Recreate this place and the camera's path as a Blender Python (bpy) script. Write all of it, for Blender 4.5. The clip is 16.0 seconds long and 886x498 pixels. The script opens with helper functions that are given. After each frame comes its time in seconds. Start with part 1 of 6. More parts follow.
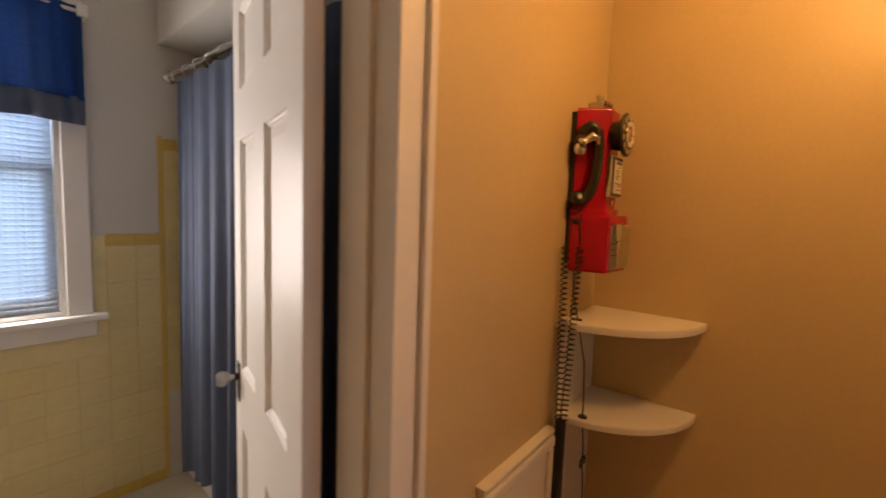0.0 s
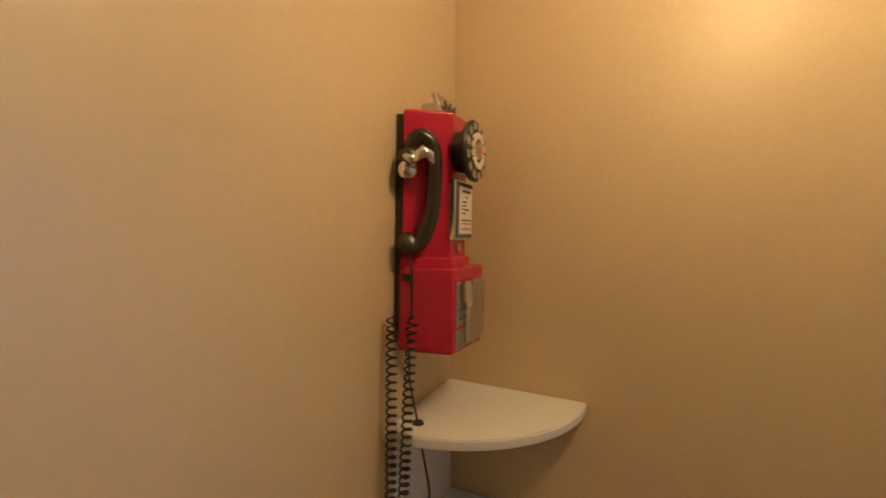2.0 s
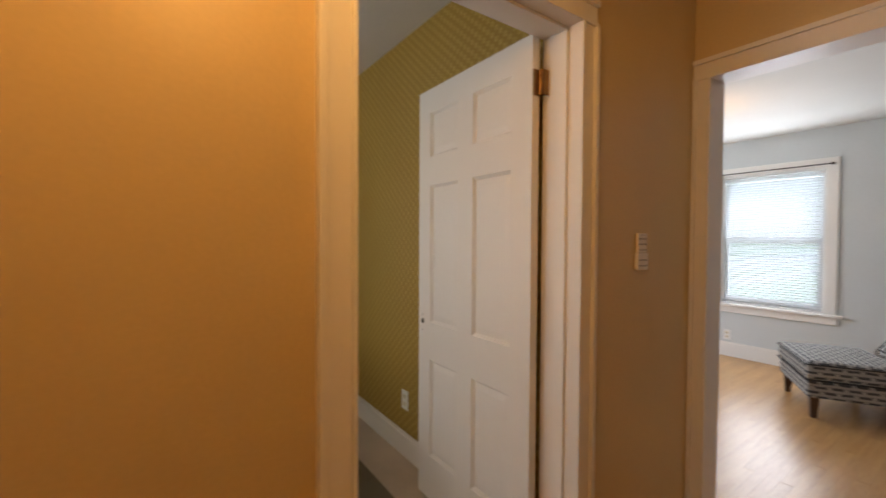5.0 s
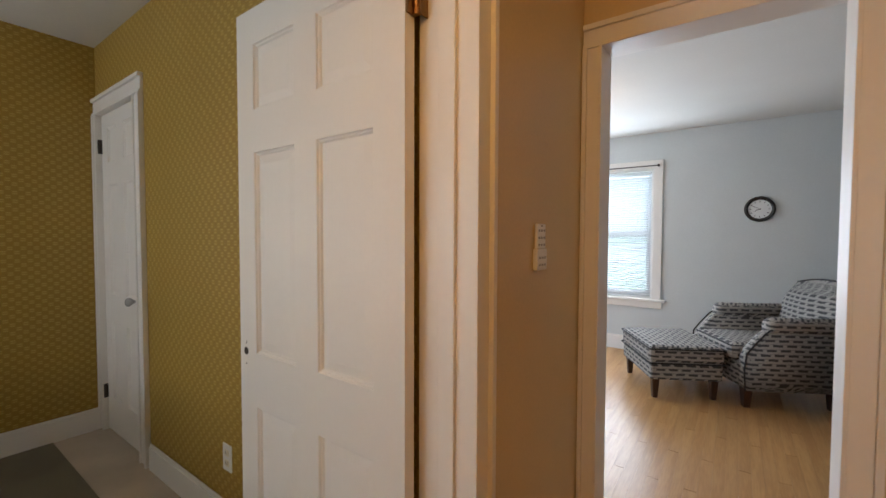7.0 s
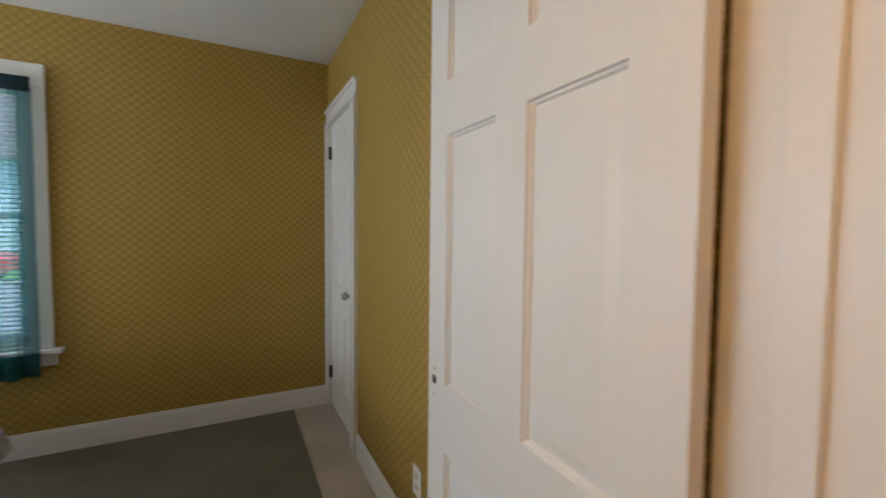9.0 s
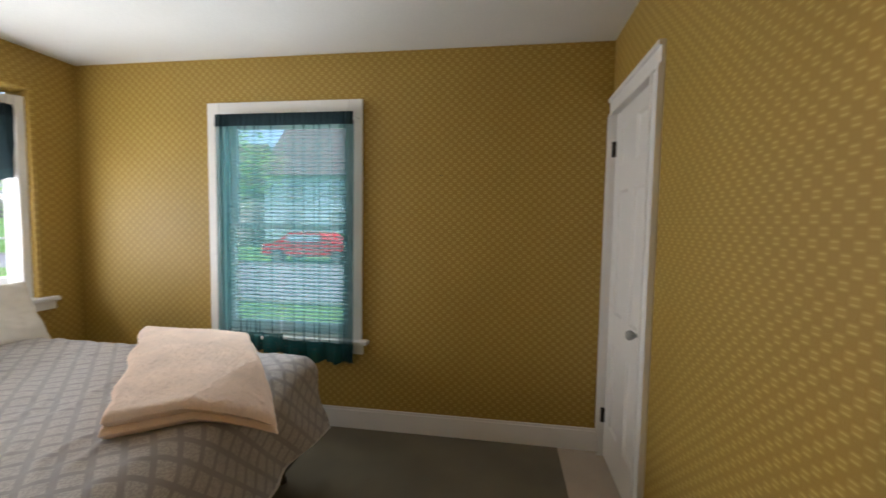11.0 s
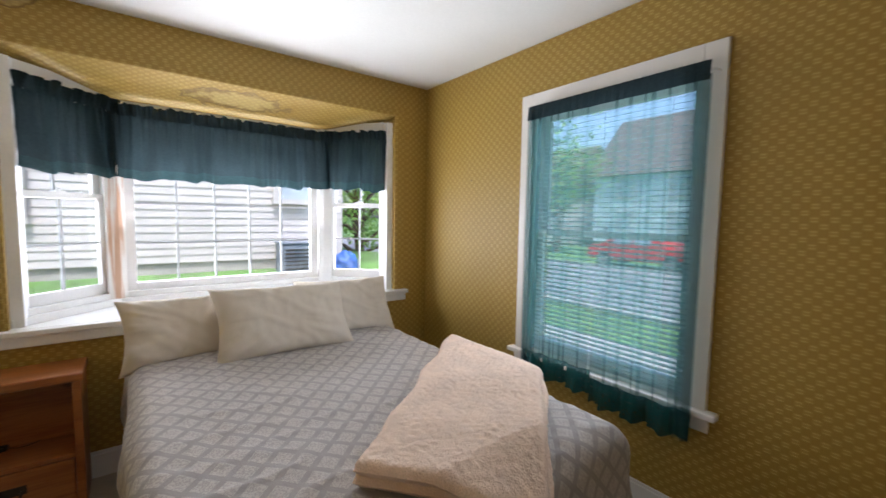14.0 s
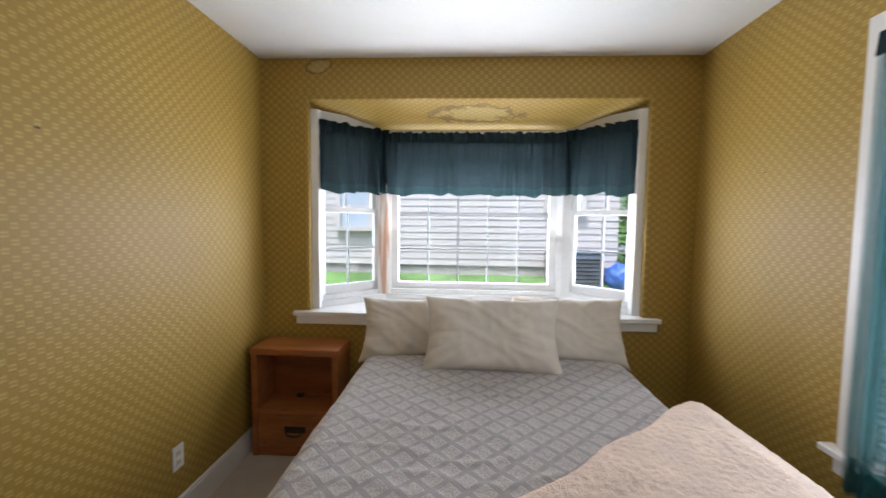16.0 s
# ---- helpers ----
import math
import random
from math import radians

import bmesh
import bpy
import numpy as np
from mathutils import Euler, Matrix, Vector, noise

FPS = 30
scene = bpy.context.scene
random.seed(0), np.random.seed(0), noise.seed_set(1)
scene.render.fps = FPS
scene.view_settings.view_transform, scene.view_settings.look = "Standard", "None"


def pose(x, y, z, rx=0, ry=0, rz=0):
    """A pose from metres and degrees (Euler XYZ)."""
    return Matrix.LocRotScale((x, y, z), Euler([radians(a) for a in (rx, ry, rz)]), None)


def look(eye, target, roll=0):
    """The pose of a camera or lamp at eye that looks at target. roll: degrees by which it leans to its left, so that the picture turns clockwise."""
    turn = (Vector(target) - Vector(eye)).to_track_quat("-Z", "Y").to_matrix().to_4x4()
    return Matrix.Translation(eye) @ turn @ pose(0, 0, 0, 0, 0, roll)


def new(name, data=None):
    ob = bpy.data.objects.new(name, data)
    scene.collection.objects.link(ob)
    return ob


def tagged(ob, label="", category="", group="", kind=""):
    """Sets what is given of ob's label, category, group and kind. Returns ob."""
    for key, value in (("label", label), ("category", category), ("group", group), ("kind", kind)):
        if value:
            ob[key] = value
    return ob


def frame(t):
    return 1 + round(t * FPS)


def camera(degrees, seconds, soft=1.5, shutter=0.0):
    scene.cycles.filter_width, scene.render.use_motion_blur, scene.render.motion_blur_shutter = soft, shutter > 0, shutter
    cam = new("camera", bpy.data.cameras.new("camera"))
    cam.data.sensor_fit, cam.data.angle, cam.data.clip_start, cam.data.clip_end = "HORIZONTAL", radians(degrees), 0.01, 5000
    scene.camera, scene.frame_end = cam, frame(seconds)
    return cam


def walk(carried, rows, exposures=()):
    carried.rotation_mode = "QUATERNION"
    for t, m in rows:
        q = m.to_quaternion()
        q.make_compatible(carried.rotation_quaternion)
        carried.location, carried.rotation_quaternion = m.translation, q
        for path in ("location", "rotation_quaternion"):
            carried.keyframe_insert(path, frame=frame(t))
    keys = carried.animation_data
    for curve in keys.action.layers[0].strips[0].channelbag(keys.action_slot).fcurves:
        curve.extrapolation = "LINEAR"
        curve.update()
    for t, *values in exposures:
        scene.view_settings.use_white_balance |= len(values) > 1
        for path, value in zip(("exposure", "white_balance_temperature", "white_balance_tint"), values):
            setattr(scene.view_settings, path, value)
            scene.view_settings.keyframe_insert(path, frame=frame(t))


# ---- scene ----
cam = camera(94.9, 16.0, shutter=0.5)
PATH = [
    (0, (0.36, 0.395, 1.379), (1.899, 1.661, 1.212), 1.9),
    (0.5, (0.519, 0.356, 1.398), (2.094, 1.58, 1.258), 1.7),
    (1, (0.645, 0.377, 1.413), (2.278, 1.525, 1.298), 1.5),
    (1.5, (0.77, 0.437, 1.462), (2.496, 1.443, 1.358), 1.1),
    (2, (0.837, 0.468, 1.463), (2.657, 1.292, 1.378), 1.0),
    (2.5, (0.856, 0.459, 1.435), (2.771, 1.031, 1.355), 1.1),
    (3, (0.855, 0.42, 1.384), (2.839, 0.663, 1.334), 0.9),
    (3.5, (0.859, 0.38, 1.364), (2.854, 0.251, 1.32), 0.6),
    (4, (0.875, 0.341, 1.346), (2.81, -0.164, 1.3), 0.5),
    (4.5, (0.88, 0.293, 1.336), (2.692, -0.553, 1.283), 0.2),
    (5, (0.94, 0.21, 1.307), (2.576, -0.939, 1.261), 0.3),
    (5.2, (0.973, 0.173, 1.294), (2.532, -1.078, 1.247), 0.3),
    (7.3, (1.362, -0.197, 1.302), (2.519, -1.827, 1.231), 0.2),
    (7.5, (1.394, -0.229, 1.303), (2.6, -1.822, 1.228), 0.4),
    (8, (1.481, -0.313, 1.308), (2.877, -1.742, 1.226), 0.4),
    (8.5, (1.553, -0.374, 1.31), (3.157, -1.565, 1.224), 0.6),
    (9, (1.654, -0.384, 1.324), (3.43, -1.299, 1.226), 0.6),
    (9.5, (1.812, -0.386, 1.353), (3.708, -1.013, 1.242), 0.6),
    (11.8, (2.186, -0.388, 1.427), (4.049, 0.328, 1.29), 1.1),
    (12, (2.192, -0.374, 1.426), (4.018, 0.431, 1.286), 1.1),
    (12.5, (2.279, -0.309, 1.435), (3.998, 0.703, 1.281), 1.1),
    (13, (2.426, -0.202, 1.454), (4.015, 1.002, 1.293), 0.9),
    (13.5, (2.567, -0.135, 1.45), (3.993, 1.258, 1.293), 0.8),
    (14, (2.741, -0.122, 1.448), (3.955, 1.46, 1.297), 0.9),
    (14.5, (2.901, -0.102, 1.45), (3.83, 1.662, 1.304), 0.9),
    (15, (3.04, -0.03, 1.465), (3.646, 1.87, 1.319), 0.9),
    (15.5, (3.16, 0.022, 1.476), (3.407, 2.001, 1.33), 0.8),
    (16, (3.279, 0.071, 1.465), (3.175, 2.063, 1.332), 0.7),
]
EXPOSE = [(0.0, 1.75, 6600, 22), (0.8, 1.8, 5900, 16), (1.5, 1.9, 4800, 6), (2.5, 2.0, 4000, 1), (3.0, 2.0, 4200, 3), (3.5, 1.9, 4700, 9), (4.5, 1.75, 6300, 16), (5.0, 1.7, 6500, 16), (7.5, 1.92, 5900, 12),
          (8.5, 2.1, 5700, 11), (9.5, 2.05, 5400, 9), (12.5, 2.1, 6700, 19), (14.0, 1.95, 5900, 17), (15.0, 1.9, 5800, 17), (16.0, 1.8, 5800, 16)]
HALL_WATTS = 4.6
walk(cam, [(t, look(eye, target, roll)) for t, eye, target, roll in PATH], EXPOSE)

# ---- world, sun and lamps ----
world = bpy.data.worlds.new("sky")
world.use_nodes = True
scene.world = world
wn = world.node_tree
sky = wn.nodes.new("ShaderNodeTexSky")
sky.sky_type, sky.sun_disc = "NISHITA", False
sky.sun_elevation, sky.sun_rotation = radians(65), radians(205)
sky.air_density, sky.dust_density = 1.0, 3.0
wn.links.new(sky.outputs[0], wn.nodes["Background"].inputs[0])
wn.nodes["Background"].inputs[1].default_value = 0.13
sun_data = bpy.data.lights.new("sun", "SUN")
sun_data.energy, sun_data.angle, sun_data.color = 1.9, radians(12), (1.0, 0.95, 0.88)
sun = new("sun", sun_data)
sun.matrix_world = look((-2.0, -4.2, 10), (0, 0, 0))


def area_lamp(name, eye, target, w, h, watts, color, cone=180):
    d = bpy.data.lights.new(name, "AREA")
    d.shape, d.size, d.size_y, d.energy, d.color = "RECTANGLE", w, h, watts, color
    d.spread = radians(cone)
    o = new(name, d)
    o.matrix_world = look(eye, target)
    return o


# Unseen area lamps at the windows, some before the blinds, boost the daylight.
WINDOW_LAMP_TINT = (1.0, 0.97, 0.93)
area_lamp("sky_light_bay_middle", (3.345, 3.345, 1.36), (3.345, 0.0, 1.30), 1.26, 0.86, 15, WINDOW_LAMP_TINT)
area_lamp("sky_light_bay_west", (2.36, 3.10, 1.36), (3.86, 1.55, 1.30), 0.44, 0.86, 1.6, WINDOW_LAMP_TINT)
area_lamp("sky_light_bay_east", (4.33, 3.10, 1.36), (2.83, 1.55, 1.30), 0.44, 0.86, 4, WINDOW_LAMP_TINT)
# Two added fill lamps aimed upward, to brighten the bedroom ceiling and soffit.
area_lamp("bay_fill_low", (3.35, 4.3, 0.35), (3.35, 1.2, 2.4), 2.6, 0.6, 17, WINDOW_LAMP_TINT, 120)
area_lamp("bay_fill_upward", (3.345, 3.10, 1.28), (3.345, 2.0, 2.45), 1.20, 0.50, 3.0, WINDOW_LAMP_TINT)
area_lamp("sky_light_east", (4.720, 1.10, 1.36), (2.0, 1.10, 1.36), 0.84, 1.34, 4.5, WINDOW_LAMP_TINT)
area_lamp("sky_light_bath", (0.28, 2.694, 1.28), (0.28, 1.0, 1.28), 0.66, 0.74, 5.5, (1.0, 0.93, 0.80))
area_lamp("sky_behind_bath_blind", (0.28, 2.95, 1.5), (0.28, 0.0, 1.5), 0.74, 1.2, 9, (0.80, 0.90, 1.0))
# Added fill for the living room, set in an opening out of view.
area_lamp("living_side_fill", (4.66, -3.5, 1.5), (0.0, -3.5, 1.2), 1.7, 1.3, 13, (0.86, 0.94, 1.0))
area_lamp("sky_light_living_south", (2.485, -5.105, 1.32), (2.485, 0.0, 1.32), 0.80, 1.30, 7, (0.90, 0.95, 1.0))
area_lamp("sky_behind_living_blind", (2.485, -5.40, 1.32), (2.485, 0.0, 1.32), 0.92, 1.45, 8, (0.84, 0.93, 1.0))

# ---- materials ----
def math_node(nt, op, a, b=None, c=None):
    n = nt.nodes.new("ShaderNodeMath")
    n.operation = op
    for k, v in enumerate((a, b, c)):
        if v is None:
            continue
        if isinstance(v, (int, float)):
            n.inputs[k].default_value = v
        else:
            nt.links.new(v, n.inputs[k])
    return n.outputs[0]


def mix_color(nt, fac, a, b, blend="MIX"):
    n = nt.nodes.new("ShaderNodeMix")
    n.data_type, n.blend_type = "RGBA", blend
    for k, v in ((0, fac), (6, a), (7, b)):
        if isinstance(v, (int, float)):
            n.inputs[k].default_value = v
        elif isinstance(v, tuple):
            n.inputs[k].default_value = (*v[:3], 1)
        else:
            nt.links.new(v, n.inputs[k])
    return n.outputs[2]


def noise_node(nt, vec, scale, detail=3, rough=0.55):
    n = nt.nodes.new("ShaderNodeTexNoise")
    n.inputs["Scale"].default_value, n.inputs["Detail"].default_value, n.inputs["Roughness"].default_value = scale, detail, rough
    nt.links.new(vec, n.inputs["Vector"])
    return n.outputs[0]


def step_node(nt, v, lo, hi):
    n = nt.nodes.new("ShaderNodeMapRange")
    n.interpolation_type = "SMOOTHSTEP"
    nt.links.new(v, n.inputs[0])
    n.inputs[1].default_value, n.inputs[2].default_value = lo, hi
    return n.outputs[0]


def shader(name):
    m = bpy.data.materials.new(name)
    m.use_nodes = True
    nt = m.node_tree
    bsdf = nt.nodes["Principled BSDF"]
    tex = nt.nodes.new("ShaderNodeTexCoord")
    return m, nt, bsdf, tex.outputs["Object"]


def bump_to(nt, bsdf, height, strength, dist=0.01):
    b = nt.nodes.new("ShaderNodeBump")
    b.inputs["Strength"].default_value, b.inputs["Distance"].default_value = strength, dist
    nt.links.new(height, b.inputs["Height"])
    nt.links.new(b.outputs[0], bsdf.inputs["Normal"])


def plain(name, col, rough=0.5, var=0.12, big=3.0, fine=120.0, bump=0.08, metal=0.0, spread=0.0, coat=0.0):
    """A surface of one colour with soft blotches, fine grain and relief. spread: how far single pieces differ."""
    m, nt, bsdf, vec = shader(name)
    a, b = noise_node(nt, vec, big), noise_node(nt, vec, fine, 2)
    mixed = math_node(nt, "ADD", math_node(nt, "MULTIPLY", a, 0.65), math_node(nt, "MULTIPLY", b, 0.35))
    lo = tuple(max(0, c * (1 - var)) for c in col)
    hi = tuple(min(1, c * (1 + var)) for c in col)
    out = mix_color(nt, step_node(nt, mixed, 0.3, 0.7), lo, hi)
    if spread:
        info = nt.nodes.new("ShaderNodeObjectInfo")
        hsv = nt.nodes.new("ShaderNodeHueSaturation")
        nt.links.new(out, hsv.inputs["Color"])
        nt.links.new(math_node(nt, "ADD", math_node(nt, "MULTIPLY", info.outputs["Random"], spread), 1 - spread / 2), hsv.inputs["Value"])
        out = hsv.outputs[0]
    nt.links.new(out, bsdf.inputs["Base Color"])
    rv = math_node(nt, "ADD", math_node(nt, "MULTIPLY", a, 0.2 * rough), 0.9 * rough)
    nt.links.new(rv, bsdf.inputs["Roughness"])
    bsdf.inputs["Metallic"].default_value = metal
    bsdf.inputs["Coat Weight"].default_value = coat
    if bump:
        bump_to(nt, bsdf, b, bump, 0.004)
    return m


def wallpaper(name, u_axis, v_axis, stain=None):
    """Ochre basket-weave paper: squares in a chequer, every other one with pale woven dashes."""
    m, nt, bsdf, vec = shader(name)
    sep = nt.nodes.new("ShaderNodeSeparateXYZ")
    nt.links.new(vec, sep.inputs[0])
    u = math_node(nt, "DIVIDE", sep.outputs[u_axis], 0.028)
    v = math_node(nt, "DIVIDE", sep.outputs[v_axis], 0.025)
    su = math_node(nt, "SINE", math_node(nt, "MULTIPLY", u, math.pi))
    sv = math_node(nt, "SINE", math_node(nt, "MULTIPLY", v, math.pi))
    cell = math_node(nt, "MULTIPLY", su, sv)
    light = step_node(nt, cell, -0.12, 0.3)
    dash = step_node(nt, math_node(nt, "SINE", math_node(nt, "SUBTRACT", math_node(nt, "MULTIPLY", v, 4 * math.pi), math.pi / 2)), 0.15, 0.7)
    dash = math_node(nt, "MULTIPLY", math_node(nt, "MULTIPLY", dash, step_node(nt, math_node(nt, "ABSOLUTE", su), 0.25, 0.6)), step_node(nt, cell, 0.1, 0.3))
    upright = step_node(nt, math_node(nt, "SINE", math_node(nt, "MULTIPLY", u, 6 * math.pi)), 0.2, 0.9)
    upright = math_node(nt, "MULTIPLY", upright, step_node(nt, math_node(nt, "MULTIPLY", cell, -1), 0.2, 0.5))
    blot = noise_node(nt, vec, 1.7, 4)
    fine = noise_node(nt, vec, 260, 2)
    col = mix_color(nt, light, (0.325, 0.197, 0.028), (0.385, 0.245, 0.040))
    col = mix_color(nt, math_node(nt, "MULTIPLY", dash, 0.62), col, (0.56, 0.42, 0.12))
    col = mix_color(nt, math_node(nt, "MULTIPLY", upright, 0.25), col, (0.39, 0.26, 0.05))
    col = mix_color(nt, math_node(nt, "MULTIPLY", step_node(nt, blot, 0.45, 0.75), 0.25), col, (0.28, 0.16, 0.02))
    col = mix_color(nt, math_node(nt, "MULTIPLY", fine, 0.12), col, (0.48, 0.36, 0.10))
    if stain:
        where, radius = stain
        d = nt.nodes.new("ShaderNodeVectorMath")
        d.operation = "SUBTRACT"
        d.inputs[1].default_value = where
        nt.links.new(vec, d.inputs[0])
        sc = nt.nodes.new("ShaderNodeVectorMath")
        sc.operation = "DIVIDE"
        sc.inputs[1].default_value = radius
        nt.links.new(d.outputs[0], sc.inputs[0])
        ln = nt.nodes.new("ShaderNodeVectorMath")
        ln.operation = "LENGTH"
        nt.links.new(sc.outputs[0], ln.inputs[0])
        edge = math_node(nt, "ADD", ln.outputs["Value"], math_node(nt, "MULTIPLY", math_node(nt, "SUBTRACT", noise_node(nt, vec, 14, 4), 0.5), 1.6))
        ring = math_node(nt, "MULTIPLY", step_node(nt, edge, 0.62, 0.95), step_node(nt, math_node(nt, "MULTIPLY", edge, -1), -1.06, -0.98))
        inner = step_node(nt, math_node(nt, "MULTIPLY", edge, -1), -0.9, -0.6)
        col = mix_color(nt, math_node(nt, "MULTIPLY", inner, 0.35), col, (0.55, 0.46, 0.2))
        col = mix_color(nt, math_node(nt, "MULTIPLY", ring, 0.8), col, (0.17, 0.10, 0.025))
    nt.links.new(col, bsdf.inputs["Base Color"])
    bsdf.inputs["Roughness"].default_value = 0.55
    bump_to(nt, bsdf, math_node(nt, "ADD", math_node(nt, "MULTIPLY", dash, 0.7), math_node(nt, "ADD", math_node(nt, "MULTIPLY", light, 0.5), math_node(nt, "MULTIPLY", upright, 0.4))), 0.35, 0.002)
    return m


def wood(name, dark, light, axis, rough=0.35, ring=14.0, knots=False, spread=0.0):
    m, nt, bsdf, vec = shader(name)
    mp = nt.nodes.new("ShaderNodeMapping")
    s = [1.0, 1.0, 1.0]
    s[axis] = 0.07
    mp.inputs["Scale"].default_value = s
    nt.links.new(vec, mp.inputs[0])
    if spread:
        info = nt.nodes.new("ShaderNodeObjectInfo")
        comb = nt.nodes.new("ShaderNodeCombineXYZ")
        for k in range(3):
            nt.links.new(math_node(nt, "MULTIPLY", info.outputs["Random"], 37.0 + 11 * k), comb.inputs[k])
        nt.links.new(comb.outputs[0], mp.inputs["Location"])
    g1, g2 = noise_node(nt, mp.outputs[0], ring, 4), noise_node(nt, mp.outputs[0], ring * 9, 3)
    f = math_node(nt, "ADD", math_node(nt, "MULTIPLY", g1, 0.6), math_node(nt, "MULTIPLY", g2, 0.4))
    col = mix_color(nt, step_node(nt, f, 0.36, 0.64), dark, light)
    if knots:
        vo = nt.nodes.new("ShaderNodeTexVoronoi")
        vo.inputs["Scale"].default_value = 5.0
        nt.links.new(vec, vo.inputs["Vector"])
        col = mix_color(nt, math_node(nt, "MULTIPLY", step_node(nt, math_node(nt, "MULTIPLY", vo.outputs["Distance"], -1), -0.17, -0.05), 0.8), col, tuple(c * 0.35 for c in dark))
    if spread:
        hsv = nt.nodes.new("ShaderNodeHueSaturation")
        nt.links.new(col, hsv.inputs["Color"])
        nt.links.new(math_node(nt, "ADD", math_node(nt, "MULTIPLY", info.outputs["Random"], spread), 1 - spread / 2), hsv.inputs["Value"])
        col = hsv.outputs[0]
    nt.links.new(col, bsdf.inputs["Base Color"])
    bsdf.inputs["Roughness"].default_value = rough
    bump_to(nt, bsdf, g2, 0.06, 0.002)
    return m


def sheer(name, col, clear, opaque=0.5, tint=None):
    """Thin woven cloth that lets light and sight through."""
    m, nt, bsdf, vec = shader(name)
    out = nt.nodes["Material Output"]
    tr, tl, df = (nt.nodes.new(k) for k in ("ShaderNodeBsdfTransparent", "ShaderNodeBsdfTranslucent", "ShaderNodeBsdfDiffuse"))
    tr.inputs[0].default_value = (*(tint or [min(1, 0.45 + 0.62 * c ** 0.5) for c in col]), 1)
    n = noise_node(nt, vec, 90, 2)
    c = mix_color(nt, n, tuple(0.7 * x for x in col), tuple(1.3 * x for x in col))
    for b in (tl, df):
        nt.links.new(c, b.inputs[0])
    a, b = nt.nodes.new("ShaderNodeMixShader"), nt.nodes.new("ShaderNodeMixShader")
    a.inputs[0].default_value = opaque
    nt.links.new(tl.outputs[0], a.inputs[1])
    nt.links.new(df.outputs[0], a.inputs[2])
    b.inputs[0].default_value = clear
    nt.links.new(a.outputs[0], b.inputs[1])
    nt.links.new(tr.outputs[0], b.inputs[2])
    nt.links.new(b.outputs[0], out.inputs[0])
    return m


def glass(name):
    m, nt, bsdf, vec = shader(name)
    out = nt.nodes["Material Output"]
    tr, gl, mx, fr = (nt.nodes.new(k) for k in ("ShaderNodeBsdfTransparent", "ShaderNodeBsdfGlossy", "ShaderNodeMixShader", "ShaderNodeLayerWeight"))
    tr.inputs[0].default_value = (0.82, 0.84, 0.845, 1)
    gl.inputs["Roughness"].default_value = 0.03
    nt.links.new(math_node(nt, "MULTIPLY_ADD", math_node(nt, "POWER", fr.outputs["Facing"], 5.0), 0.6, 0.035), mx.inputs[0])
    nt.links.new(tr.outputs[0], mx.inputs[1])
    nt.links.new(gl.outputs[0], mx.inputs[2])
    nt.links.new(mx.outputs[0], out.inputs[0])
    return m


def glow(name, col, strength):
    m, nt, bsdf, vec = shader(name)
    bsdf.inputs["Base Color"].default_value = (*col, 1)
    bsdf.inputs["Emission Color"].default_value = (*col, 1)
    bsdf.inputs["Emission Strength"].default_value = strength
    return m


def quilted(name):
    """Grey bedspread with paler damask diamonds."""
    m, nt, bsdf, vec = shader(name)
    sep = nt.nodes.new("ShaderNodeSeparateXYZ")
    uvn = nt.nodes.new("ShaderNodeUVMap")
    nt.links.new(uvn.outputs[0], sep.inputs[0])
    p = math_node(nt, "DIVIDE", math_node(nt, "ADD", sep.outputs[0], sep.outputs[1]), 0.105)
    q = math_node(nt, "DIVIDE", math_node(nt, "SUBTRACT", sep.outputs[0], sep.outputs[1]), 0.105)
    cp = math_node(nt, "ABSOLUTE", math_node(nt, "SINE", math_node(nt, "MULTIPLY", p, math.pi)))
    cq = math_node(nt, "ABSOLUTE", math_node(nt, "SINE", math_node(nt, "MULTIPLY", q, math.pi)))
    inside = math_node(nt, "MULTIPLY", step_node(nt, cp, 0.32, 0.5), step_node(nt, cq, 0.32, 0.5))
    lace = noise_node(nt, vec, 150, 2)
    motif = math_node(nt, "MULTIPLY", inside, math_node(nt, "ADD", math_node(nt, "MULTIPLY", step_node(nt, lace, 0.4, 0.6), 0.65), 0.3))
    wash = noise_node(nt, vec, 4, 3)
    col = mix_color(nt, wash, (0.30, 0.278, 0.275), (0.37, 0.345, 0.34))
    col = mix_color(nt, motif, col, (0.545, 0.515, 0.49))
    nt.links.new(col, bsdf.inputs["Base Color"])
    bsdf.inputs["Roughness"].default_value = 0.85
    bsdf.inputs["Sheen Weight"].default_value = 0.2
    bump_to(nt, bsdf, math_node(nt, "ADD", lace, math_node(nt, "MULTIPLY", inside, 0.7)), 0.4, 0.003)
    return m


